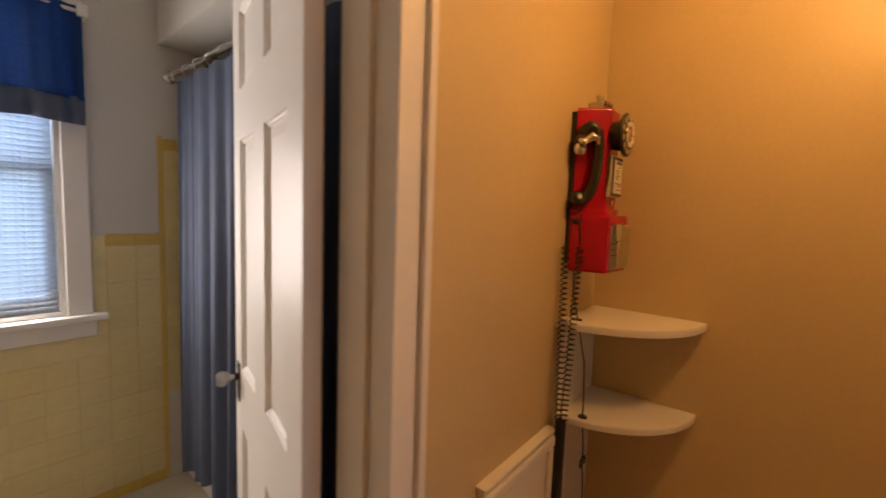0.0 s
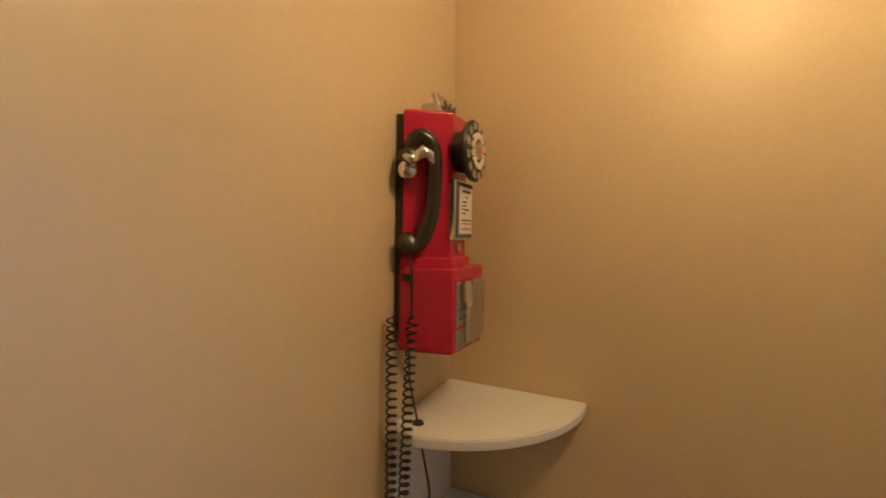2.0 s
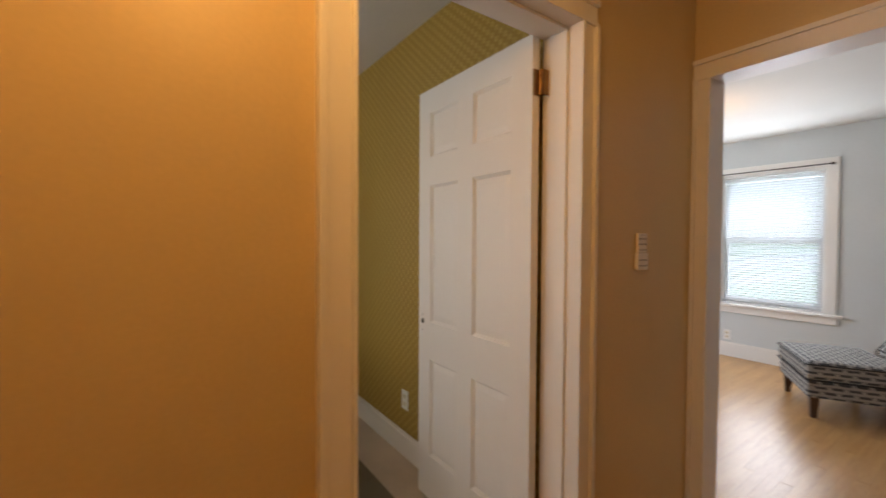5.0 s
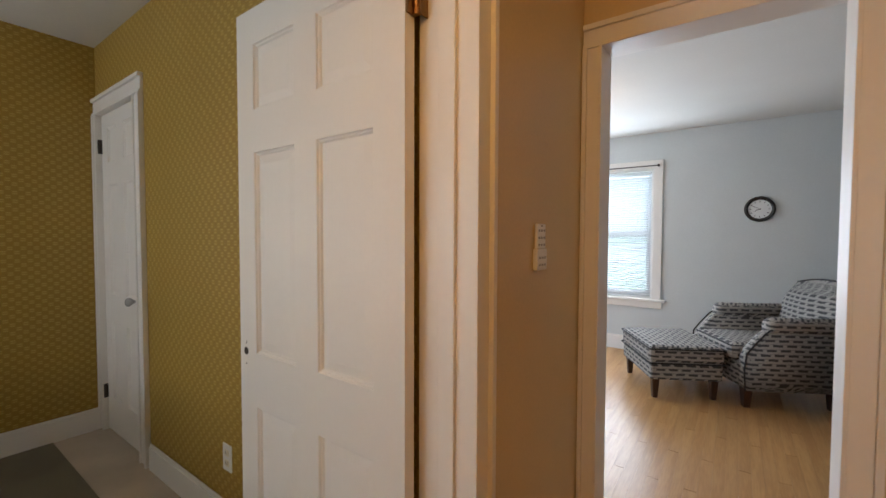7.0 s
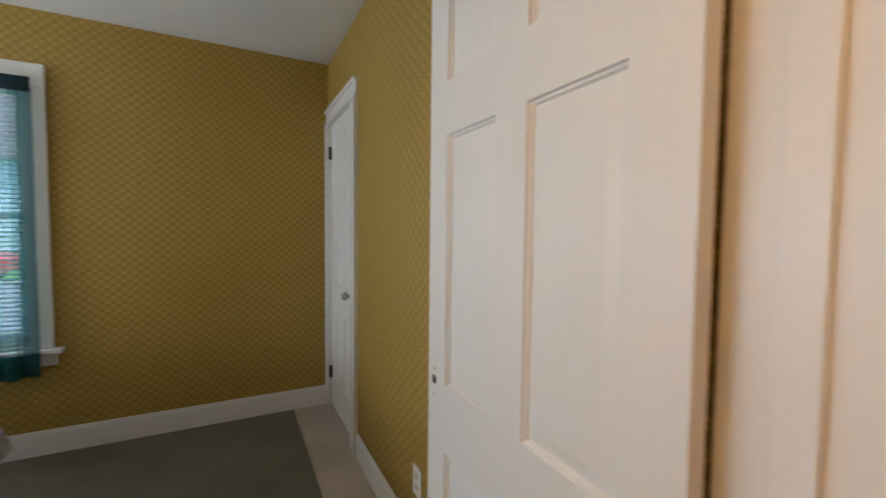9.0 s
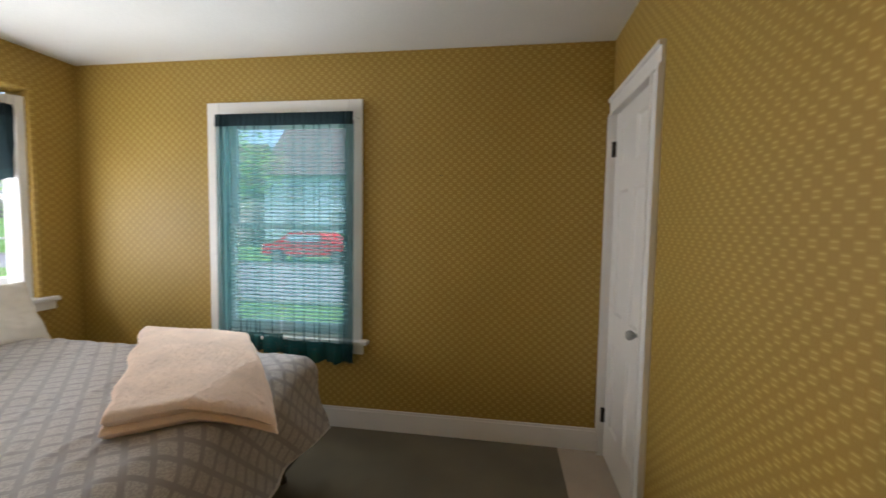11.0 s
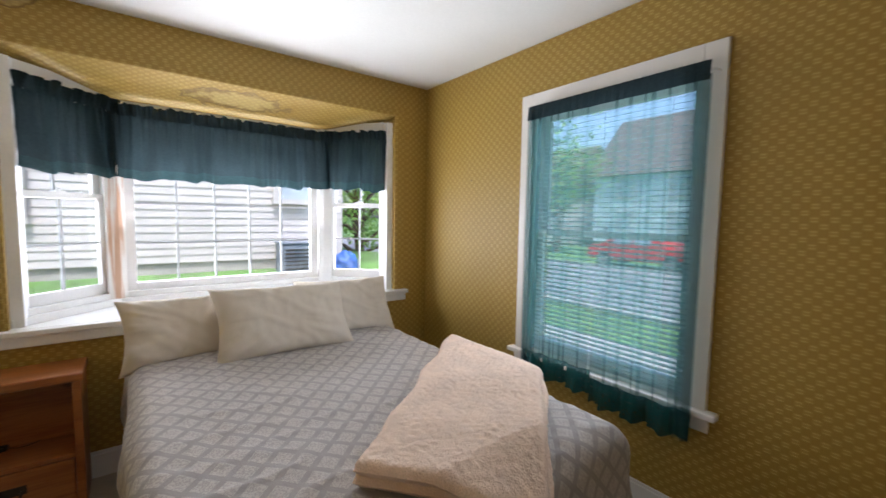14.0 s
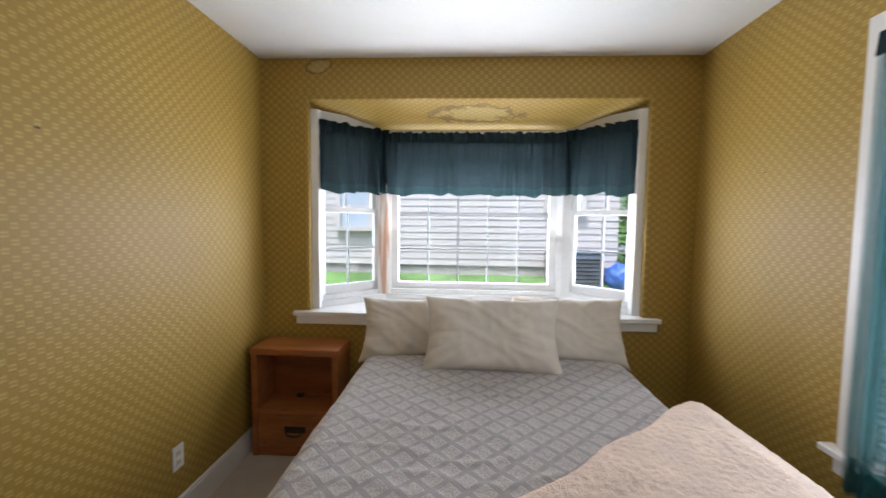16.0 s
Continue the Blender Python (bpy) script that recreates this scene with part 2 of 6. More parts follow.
def dashed_fabric(name):
    """Grey-cream upholstery with level rows of dark woven dashes."""
    m, nt, bsdf, vec = shader(name)
    sep = nt.nodes.new("ShaderNodeSeparateXYZ")
    nt.links.new(vec, sep.inputs[0])
    tex = nt.nodes.new("ShaderNodeTexCoord")
    nrm = nt.nodes.new("ShaderNodeSeparateXYZ")
    nt.links.new(tex.outputs["Normal"], nrm.inputs[0])
    flat_top = step_node(nt, math_node(nt, "ABSOLUTE", nrm.outputs[2]), 0.62, 0.72)
    run = math_node(nt, "ADD", sep.outputs[2], math_node(nt, "MULTIPLY", sep.outputs[0], flat_top))
    flat = math_node(nt, "ADD", sep.outputs[1], math_node(nt, "MULTIPLY", sep.outputs[0], math_node(nt, "SUBTRACT", 0.9, math_node(nt, "MULTIPLY", flat_top, 0.9))))
    wob = noise_node(nt, vec, 22, 2)
    row = math_node(nt, "DIVIDE", math_node(nt, "ADD", run, math_node(nt, "MULTIPLY", wob, 0.012)), 0.036)
    fr = math_node(nt, "FRACT", row)
    odd = math_node(nt, "MULTIPLY", math_node(nt, "FLOOR", row), 0.43)
    along_row = math_node(nt, "FRACT", math_node(nt, "ADD", math_node(nt, "DIVIDE", flat, 0.085), odd))
    bar = math_node(nt, "MULTIPLY", step_node(nt, fr, 0.52, 0.60), step_node(nt, along_row, 0.26, 0.32))
    thin = math_node(nt, "MULTIPLY", step_node(nt, math_node(nt, "MULTIPLY", fr, -1), -0.14, -0.06), 0.6)
    wash = noise_node(nt, vec, 60, 3)
    thread = noise_node(nt, vec, 420, 2)
    col = mix_color(nt, wash, (0.25, 0.24, 0.225), (0.40, 0.385, 0.355))
    col = mix_color(nt, math_node(nt, "MULTIPLY", thread, 0.35), col, (0.16, 0.15, 0.14))
    col = mix_color(nt, math_node(nt, "MAXIMUM", bar, thin), col, (0.055, 0.055, 0.058))
    nt.links.new(col, bsdf.inputs["Base Color"])
    bsdf.inputs["Roughness"].default_value = 0.9
    bump_to(nt, bsdf, thread, 0.4, 0.003)
    return m


def stained_paint(name):
    """White paint with rusty water runs down it."""
    m, nt, bsdf, vec = shader(name)
    mp = nt.nodes.new("ShaderNodeMapping")
    mp.inputs["Scale"].default_value = (38, 38, 1.3)
    nt.links.new(vec, mp.inputs[0])
    run = step_node(nt, noise_node(nt, mp.outputs[0], 1.0, 4), 0.50, 0.57)
    col = mix_color(nt, math_node(nt, "MULTIPLY", run, 0.75), (0.76, 0.74, 0.71), (0.52, 0.24, 0.09))
    nt.links.new(col, bsdf.inputs["Base Color"])
    bsdf.inputs["Roughness"].default_value = 0.4
    return m


M_HALL = plain("hall_paint", (0.62, 0.48, 0.26), 0.42, 0.05, 1.5, 90, 0.10)
M_CEIL = plain("ceiling_paint", (0.72, 0.715, 0.69), 0.7, 0.04, 1.2, 70, 0.06)
M_WHITE = plain("white_gloss_paint", (0.80, 0.775, 0.74), 0.42, 0.015, 2.0, 60, 0.04)
M_SILL = plain("white_sill_paint", (0.78, 0.78, 0.77), 0.3, 0.06, 4.0, 80, 0.05)
M_STAIN = stained_paint("water_stained_paint")
M_PAPER_X = wallpaper("wallpaper_along_x", 0, 2)
M_PAPER_Y = wallpaper("wallpaper_along_y", 1, 2)
M_PAPER_N = wallpaper("wallpaper_north", 0, 2, ((2.32, 2.727, 2.46), (0.10, 0.5, 0.045)))
M_SOFFIT = wallpaper("wallpaper_soffit", 0, 1, ((3.33, 2.93, 2.20), (0.30, 0.13, 0.5)))
M_LR = plain("blue_grey_paint", (0.57, 0.60, 0.605), 0.6, 0.04, 1.2, 80, 0.06)
M_BATH = plain("bathroom_paint", (0.60, 0.58, 0.54), 0.5, 0.04, 1.5, 80, 0.05)
M_TILE = plain("yellow_wall_tile", (0.72, 0.60, 0.30), 0.15, 0.05, 5.0, 40, 0.02, spread=0.06)
M_TILE_EDGE = plain("mustard_border_tile", (0.66, 0.46, 0.12), 0.15, 0.06, 5.0, 40, 0.02, spread=0.06)
M_GROUT = plain("grout", (0.71, 0.60, 0.32), 0.9, 0.08, 8, 150, 0.1)
M_BATHFLOOR = plain("pale_bath_floor", (0.60, 0.55, 0.45), 0.4, 0.08, 4, 60, 0.05)
M_CARPET = plain("beige_carpet", (0.50, 0.42, 0.33), 0.95, 0.14, 3, 420, 0.7)
M_RUG = plain("grey_brown_rug", (0.15, 0.128, 0.086), 0.95, 0.16, 2.5, 420, 0.8)
M_BRASS = plain("worn_brass", (0.26, 0.15, 0.06), 0.4, 0.25, 30, 200, 0.1, 1.0)
M_IRON = plain("dark_bronze", (0.035, 0.026, 0.02), 0.45, 0.2, 30, 200, 0.1, 0.3)
M_CHROME = plain("chrome", (0.75, 0.73, 0.70), 0.12, 0.06, 20, 200, 0.0, 1.0)
M_STEEL = plain("satin_steel", (0.55, 0.52, 0.46), 0.33, 0.08, 30, 300, 0.05, 1.0)
M_RED = plain("red_enamel", (0.46, 0.004, 0.022), 0.22, 0.05, 12, 90, 0.02, coat=0.3)
M_BLACK = plain("black_plastic", (0.018, 0.014, 0.012), 0.33, 0.2, 20, 200, 0.05)
M_BROWNBLACK = plain("brown_black_bakelite", (0.035, 0.024, 0.014), 0.25, 0.2, 20, 200, 0.03)
M_CREAM = plain("cream_plastic", (0.72, 0.66, 0.52), 0.35, 0.05, 20, 200, 0.0)
M_PAPER = plain("paper_card", (0.74, 0.66, 0.52), 0.7, 0.04, 10, 200, 0.02)
M_INK = plain("printed_ink", (0.10, 0.09, 0.10), 0.8, 0.1, 30, 200, 0.0)
M_RED_INK = plain("red_ink", (0.55, 0.16, 0.08), 0.8, 0.1, 30, 200, 0.0)
M_KNOB = plain("cut_glass_knob", (0.36, 0.36, 0.35), 0.08, 0.15, 40, 90, 0.1)
M_BUTTON = plain("grey_rubber_buttons", (0.33, 0.33, 0.34), 0.6, 0.08, 30, 200, 0.0)
M_GLASS = glass("window_glass")
# Bars seen against daylight: their shade is put into the colour as grey.
M_BARS = plain("shaded_glazing_bars", (0.40, 0.41, 0.43), 0.5, 0.06, 8, 90, 0.02)
M_BLIND = sheer("white_blind", (0.80, 0.82, 0.84), 0.0, 0.55)
M_BLIND_BATH = sheer("bathroom_blind", (0.66, 0.74, 0.82), 0.0, 0.6)
M_SHEER = sheer("teal_sheer", (0.05, 0.14, 0.146), 0.66, 0.4, (0.92, 0.96, 0.965))
M_HEM = sheer("teal_sheer_hem", (0.012, 0.085, 0.085), 0.22)
M_VALANCE = sheer("dark_teal_cloth", (0.025, 0.040, 0.046), 0.02, 0.5)
M_VALANCE_HEM = sheer("dark_teal_hem", (0.028, 0.056, 0.062), 0.04, 0.7)
M_BLUECLOTH = sheer("blue_valance_cloth", (0.018, 0.05, 0.18), 0.03, 0.75)
M_SHOWER = plain("slate_blue_curtain", (0.075, 0.10, 0.165), 0.75, 0.12, 6, 300, 0.3)
M_QUILT = quilted("grey_quilted_spread")
M_SHERPA = plain("cream_sherpa", (0.84, 0.66, 0.54), 0.98, 0.10, 9, 170, 1.0)
M_PILLOW = plain("ivory_cotton", (0.66, 0.60, 0.52), 0.85, 0.05, 5, 260, 0.25)
M_MATTRESS = plain("white_ticking", (0.62, 0.60, 0.57), 0.9, 0.06, 6, 200, 0.2)
M_PINE = wood("orange_pine", (0.27, 0.085, 0.022), (0.42, 0.15, 0.04), 0, 0.32, 12, True)
M_OAK = wood("honey_oak", (0.38, 0.20, 0.068), (0.49, 0.28, 0.11), 1, 0.30, 16, False, 0.10)
M_LEG = wood("dark_walnut", (0.03, 0.014, 0.008), (0.07, 0.03, 0.015), 2, 0.3)
M_DRESSER = wood("washed_brown_wood", (0.22, 0.12, 0.085), (0.34, 0.20, 0.15), 0, 0.35)
M_FABRIC = dashed_fabric("dashed_upholstery")
M_PIPING = plain("black_piping", (0.02, 0.02, 0.022), 0.8, 0.1, 20, 200, 0.1)
M_CLOCKFACE = plain("clock_face", (0.72, 0.74, 0.74), 0.5, 0.03, 10, 100, 0.0)
M_SIDING = plain("white_lap_siding", (0.52, 0.475, 0.44), 0.6, 0.04, 2, 60, 0.05, spread=0.04)
M_STONE = plain("grey_foundation", (0.36, 0.33, 0.30), 0.9, 0.18, 3, 40, 0.5)
M_SHINGLE = plain("brown_shingles", (0.14, 0.10, 0.09), 0.9, 0.25, 6, 50, 0.6)
M_BLUEWALL = plain("pale_blue_siding", (0.58, 0.64, 0.69), 0.6, 0.06, 3, 60, 0.05)
M_GRASS = plain("lawn", (0.10, 0.20, 0.045), 0.95, 0.45, 1.6, 60, 0.9)
M_ROAD = plain("asphalt", (0.20, 0.20, 0.205), 0.9, 0.2, 1.2, 60, 0.5)
M_WALK = plain("concrete_path", (0.32, 0.31, 0.29), 0.9, 0.1, 2, 60, 0.4)
M_BARK = plain("bark", (0.10, 0.07, 0.05), 0.95, 0.3, 8, 60, 0.8)
M_LEAF = plain("leaves", (0.24, 0.42, 0.09), 0.6, 0.4, 1.2, 10, 0.0, spread=0.2)
M_UNIT = plain("grey_metal_casing", (0.17, 0.19, 0.23), 0.5, 0.1, 6, 60, 0.1)
M_TARP = plain("blue_plastic_sheet", (0.04, 0.12, 0.42), 0.4, 0.2, 6, 40, 0.2)
M_CARRED = plain("car_red_paint", (0.55, 0.02, 0.03), 0.2, 0.05, 5, 60, 0.0, coat=0.5)
M_DARKGLASS = plain("dark_window_glass", (0.42, 0.47, 0.52), 0.3, 0.1, 3, 20, 0.0)
M_TYRE = plain("rubber", (0.02, 0.02, 0.02), 0.8, 0.1, 10, 60, 0.2)
M_LAMP = glow("warm_lamp_glass", (1.0, 0.62, 0.34), 2.0)
M_LAMP_LR = glow("living_lamp_glass", (1.0, 0.60, 0.30), 0.6)

# ---- building helpers ----
ORIGIN = {}


def thing(name, origin, label, category, group="", kind="", turn=0.0):
    """An empty at a thing's base. Parts of a thing that is not turned are given in world places."""
    e = new(name)
    e.empty_display_size = 0.1
    e.matrix_world = pose(*origin, 0, 0, turn)
    ORIGIN[e.name] = Vector((0, 0, 0)) if turn is None else Vector(origin)
    return tagged(e, label, category, group, kind)


def part(name, bm, material, parent=None, label="", smooth=False, local=False):
    """Links a bmesh as one mesh object, under a thing or a part if one is given."""
    me = bpy.data.meshes.new(name)
    if parent is not None and not local:
        bmesh.ops.translate(bm, verts=bm.verts, vec=-ORIGIN[parent.name])
    if smooth:
        for f in bm.faces:
            f.smooth = True
    bm.to_mesh(me)
    bm.free()
    me.materials.append(material)
    ob = new(name, me)
    if parent is not None:
        ob.parent = parent
        ORIGIN[ob.name] = ORIGIN[parent.name]
    if label:
        ob["label"] = label
    return ob


def setting(name, bm, material, label, category, smooth=False):
    return tagged(part(name, bm, material, None, "", smooth), label, category, "", "structure")


def box(bm, x0, x1, y0, y1, z0, z1, bevel=0.0, m=None):
    x0, x1, y0, y1, z0, z1 = min(x0, x1), max(x0, x1), min(y0, y1), max(y0, y1), min(z0, z1), max(z0, z1)
    vs = [bm.verts.new((x, y, z)) for z in (z0, z1) for y in (y0, y1) for x in (x0, x1)]
    fs = [bm.faces.new([vs[k] for k in q]) for q in ((0, 2, 3, 1), (4, 5, 7, 6), (0, 1, 5, 4), (2, 6, 7, 3), (0, 4, 6, 2), (1, 3, 7, 5))]
    if m is not None:
        for v in vs:
            v.co = m @ v.co
    if bevel:
        es = {e for f in fs for e in f.edges}
        bmesh.ops.bevel(bm, geom=list(es), offset=bevel, segments=2, profile=0.5, affect="EDGES")
    return bm


def boxes(*rows, bevel=0.0, m=None):
    bm = bmesh.new()
    for r in rows:
        box(bm, *r, bevel=bevel, m=m)
    return bm


def lathe(bm, profile, m=None, steps=24):
    """A turned shape round local z. profile: pairs of radius and height."""
    m = m or Matrix()
    rings = []
    for r, z in profile:
        rings.append([bm.verts.new(m @ Vector((r * math.cos(2 * math.pi * k / steps), r * math.sin(2 * math.pi * k / steps), z))) for k in range(steps)])
    for a, b in zip(rings, rings[1:]):
        for k in range(steps):
            bm.faces.new((a[k], a[(k + 1) % steps], b[(k + 1) % steps], b[k]))
    bm.faces.new(rings[0][::-1])
    bm.faces.new(rings[-1])
    return bm


def tube(bm, pts, r, steps=8):
    """A round rod along points."""
    pts = [Vector(p) for p in pts]
    rings, up = [], None
    for k, p in enumerate(pts):
        d = (pts[min(k + 1, len(pts) - 1)] - pts[max(k - 1, 0)]).normalized()
        if up is None:
            up = Vector((0, 0, 1)) if abs(d.z) < 0.9 else Vector((1, 0, 0))
        side = d.cross(up).normalized()
        up = side.cross(d).normalized()
        rr = r[k] if isinstance(r, (list, tuple)) else r
        rings.append([bm.verts.new(p + rr * (math.cos(2 * math.pi * j / steps) * side + math.sin(2 * math.pi * j / steps) * up)) for j in range(steps)])
    for a, b in zip(rings, rings[1:]):
        for j in range(steps):
            bm.faces.new((a[j], a[(j + 1) % steps], b[(j + 1) % steps], b[j]))
    bm.faces.new(rings[0][::-1])
    bm.faces.new(rings[-1])
    return bm


def grid(bm, nu, nv, f, uv=None):
    """A sheet of nu by nv cells, its points given by f(u, v) for u, v from 0 to 1."""
    vs = [[bm.verts.new(f(i / nu, j / nv)) for i in range(nu + 1)] for j in range(nv + 1)]
    layer = bm.loops.layers.uv.verify() if uv else None
    for j in range(nv):
        for i in range(nu):
            face = bm.faces.new((vs[j][i], vs[j][i + 1], vs[j + 1][i + 1], vs[j + 1][i]))
            if uv:
                for lp, (a, b) in zip(face.loops, ((i, j), (i + 1, j), (i + 1, j + 1), (i, j + 1))):
                    lp[layer].uv = uv(a / nu, b / nv)
    return bm


def prism(bm, outline, z0, z1):
    """An upright prism over an outline in plan."""
    a = [bm.verts.new((x, y, z0)) for x, y in outline]
    b = [bm.verts.new((x, y, z1)) for x, y in outline]
    n = len(outline)
    for k in range(n):
        bm.faces.new((a[k], a[(k + 1) % n], b[(k + 1) % n], b[k]))
    bm.faces.new(a[::-1])
    bm.faces.new(b)
    bmesh.ops.recalc_face_normals(bm, faces=bm.faces)
    return bm


def moved(bm, m):
    bmesh.ops.transform(bm, matrix=m, verts=bm.verts)
    return bm


# ---- plan ----
HE, HN, HS, HWEST = 1.81, 0.885, -1.79, -1.0      # hall faces
BW, BE, BS, BN = 1.935, 4.735, -1.012, 2.727      # bedroom faces
BC, HC, LC = 2.51, 2.40, 2.415                    # ceilings
DN, DS, DH = -0.155, -0.948, 2.035                # bedroom doorway
LX0, LX1, LY0, LY1 = -1.6, 4.6, -5.12, -1.91      # living room
BATHN = 2.70

# ---- structure: walls, floors, ceilings ----
mid = (HE + BW) / 2
setting("wall_hall_east", boxes((HE, mid, HS, DS - 0.02, 0, HC), (HE, mid, DN + 0.02, HN, 0, HC), (HE, mid, DS - 0.02, DN + 0.02, DH + 0.02, HC)),
        M_HALL, "tan painted hall wall lit orange from above", "wall")
setting("wall_bedroom_west", boxes((mid, BW, BS, DS - 0.02, 0, BC), (mid, BW, DN + 0.02, BN, 0, BC), (mid, BW, DS - 0.02, DN + 0.02, DH + 0.02, BC)),
        M_PAPER_Y, "ochre basket-weave wallpaper beside the bedroom doorway", "wall")
BX0, BX1 = 0.100, 0.808
setting("wall_hall_north", boxes((HWEST, BX0 - 0.02, HN, 0.945, 0, HC), (BX1 + 0.02, HE, HN, 0.945, 0, HC), (BX0 - 0.02, BX1 + 0.02, HN, 0.945, DH + 0.02, HC)),
        M_HALL, "tan painted hall wall behind the red telephone", "wall")
setting("wall_bathroom_south", boxes((HWEST, BX0 - 0.02, 0.945, 1.005, 0, HC), (BX1 + 0.02, HE, 0.945, 1.005, 0, HC), (BX0 - 0.02, BX1 + 0.02, 0.945, 1.005, DH + 0.02, HC)),
        M_BATH, "plain grey painted bathroom wall by the door", "wall")
KX0, KX1 = 1.045, 1.735
hs_mid = (HS + LY1) / 2
setting("wall_hall_south", boxes((HWEST, KX0 - 0.02, hs_mid, HS, 0, HC), (KX1 + 0.02, BW + 0.02, hs_mid, HS, 0, HC), (KX0 - 0.02, KX1 + 0.02, hs_mid, HS, 2.04, HC)),
        M_HALL, "tan painted hall wall around the living room doorway", "wall")
setting("wall_living_north", boxes((LX0, KX0 - 0.02, LY1, hs_mid, 0, LC), (KX1 + 0.02, LX1, LY1, hs_mid, 0, LC), (KX0 - 0.02, KX1 + 0.02, LY1, hs_mid, 2.04, LC)),
        M_LR, "blue-grey living room wall with a doorway", "wall")
setting("wall_hall_west", boxes((HWEST - 0.1, HWEST, LY1, BATHN + 0.12, 0, HC)), M_HALL, "plain tan wall closing the hall", "wall")
CX0, CX1, CH = 4.03, 4.675, 2.065
setting("wall_bedroom_south", boxes((mid, CX0 - 0.02, BS - 0.12, BS, 0, BC), (CX1 + 0.02, BE, BS - 0.12, BS, 0, BC), (CX0 - 0.02, CX1 + 0.02, BS - 0.12, BS, CH + 0.015, BC)),
        M_PAPER_X, "ochre basket-weave wallpaper around the closet door", "wall")
setting("wall_closet_back", boxes((CX0 - 0.1, BE, -1.80, -1.76, 0, BC)), M_BATH, "plain wall closing the closet", "wall")
EY0, EY1, EZ0, EZ1 = 0.63, 1.565, 0.62, 2.12      # east window opening
setting("wall_bedroom_east", boxes((BE, BE + 0.16, BS - 0.12, EY0, 0, BC), (BE, BE + 0.16, EY1, BN, 0, BC), (BE, BE + 0.16, EY0, EY1, 0, EZ0), (BE, BE + 0.16, EY0, EY1, EZ1, BC)),
        M_PAPER_Y, "ochre basket-weave wallpaper with a tall window", "wall")
setting("wall_bedroom_north", boxes((mid, 2.206, BN, BN + 0.16, 0, BC), (4.471, BE + 0.16, BN, BN + 0.16, 0, BC), (2.206, 4.471, BN, BN + 0.16, 0, 0.83), (2.206, 4.471, BN, BN + 0.16, 2.252, BC)),
        M_PAPER_N, "ochre basket-weave wallpaper around the bay window", "wall")
setting("floor_bedroom", boxes((mid, BE, BS - 0.12, BN, -0.1, 0.0)), M_CARPET, "beige carpet floor around a darker rug", "floor")
setting("floor_hall", boxes((HWEST, mid, hs_mid, 0.945, -0.1, 0.0)), M_OAK, "honey oak hall floor", "floor")
setting("floor_living", boxes((LX0, LX1, LY0, hs_mid, -0.1, -0.012)), M_OAK, "honey oak strip floor with soft window glare", "floor")
setting("floor_bathroom", boxes((HWEST, HE, 0.945, BATHN, -0.1, 0.0)), M_BATHFLOOR, "pale bathroom floor", "floor")
setting("ceiling_bedroom", boxes((mid, BE + 0.16, BS - 0.12, BN + 0.16, BC, BC + 0.1)), M_CEIL, "flat white bedroom ceiling", "ceiling")
setting("ceiling_hall", boxes((HWEST - 0.1, mid, hs_mid, 0.945, HC, HC + 0.1)), M_CEIL, "flat white hall ceiling", "ceiling")
setting("ceiling_living", boxes((LX0 - 0.1, LX1 + 0.1, LY0 - 0.14, hs_mid, LC, LC + 0.1)), M_CEIL, "flat white living room ceiling", "ceiling")
setting("ceiling_bathroom", boxes((HWEST, HE, 0.945, BATHN + 0.12, HC, HC + 0.1)), M_CEIL, "white bathroom ceiling", "ceiling")
WX0, WX1, WZ0, WZ1 = 2.04, 2.93, 0.60, 2.03       # living room window opening
setting("wall_living_south", boxes((LX0, WX0, LY0 - 0.14, LY0, 0, LC), (WX1, LX1, LY0 - 0.14, LY0, 0, LC), (WX0, WX1, LY0 - 0.14, LY0, 0, WZ0), (WX0, WX1, LY0 - 0.14, LY0, WZ1, LC)),
        M_LR, "blue-grey living room wall with a window and a clock", "wall")
setting("wall_living_west", boxes((LX0 - 0.1, LX0, LY0 - 0.14, LY1, 0, LC)), M_LR, "blue-grey living room wall", "wall")
# The gap in the east wall is added, out of view, for the fill lamp.
setting("wall_living_east", boxes((LX1, LX1 + 0.1, LY0 - 0.14, -4.4, 0, LC), (LX1, LX1 + 0.1, -2.6, LY1, 0, LC), (LX1, LX1 + 0.1, -4.4, -2.6, 0, 0.8), (LX1, LX1 + 0.1, -4.4, -2.6, 2.2, LC)), M_LR, "blue-grey living room wall", "wall")
TX0, TX1, TZ0, TZ1 = -0.10, 0.66, 0.90, 2.12       # bathroom window opening
setting("wall_bathroom_north", boxes((HWEST, TX0, BATHN, BATHN + 0.12, 0, HC), (TX1, HE, BATHN, BATHN + 0.12, 0, HC), (TX0, TX1, BATHN, BATHN + 0.12, 0, TZ0), (TX0, TX1, BATHN, BATHN + 0.12, TZ1, HC)),
        M_BATH, "grey painted bathroom wall above yellow tile", "wall")
setting("tub_soffit", boxes((1.015, HE, 1.005, BATHN, 2.13, HC)), M_BATH, "boxed soffit over the bathtub", "soffit")

# bedroom baseboards
def baseboard(bm, x0, x1, y0, y1, h=0.145):
    box(bm, x0, x1, y0, y1, 0, h - 0.018)
    sx, sy = (0.005 if x1 - x0 < 0.05 else 0), (0.005 if y1 - y0 < 0.05 else 0)
    box(bm, x0 + sx, x1 - sx, y0 + sy, y1 - sy, h - 0.018, h, 0.003)
    return bm


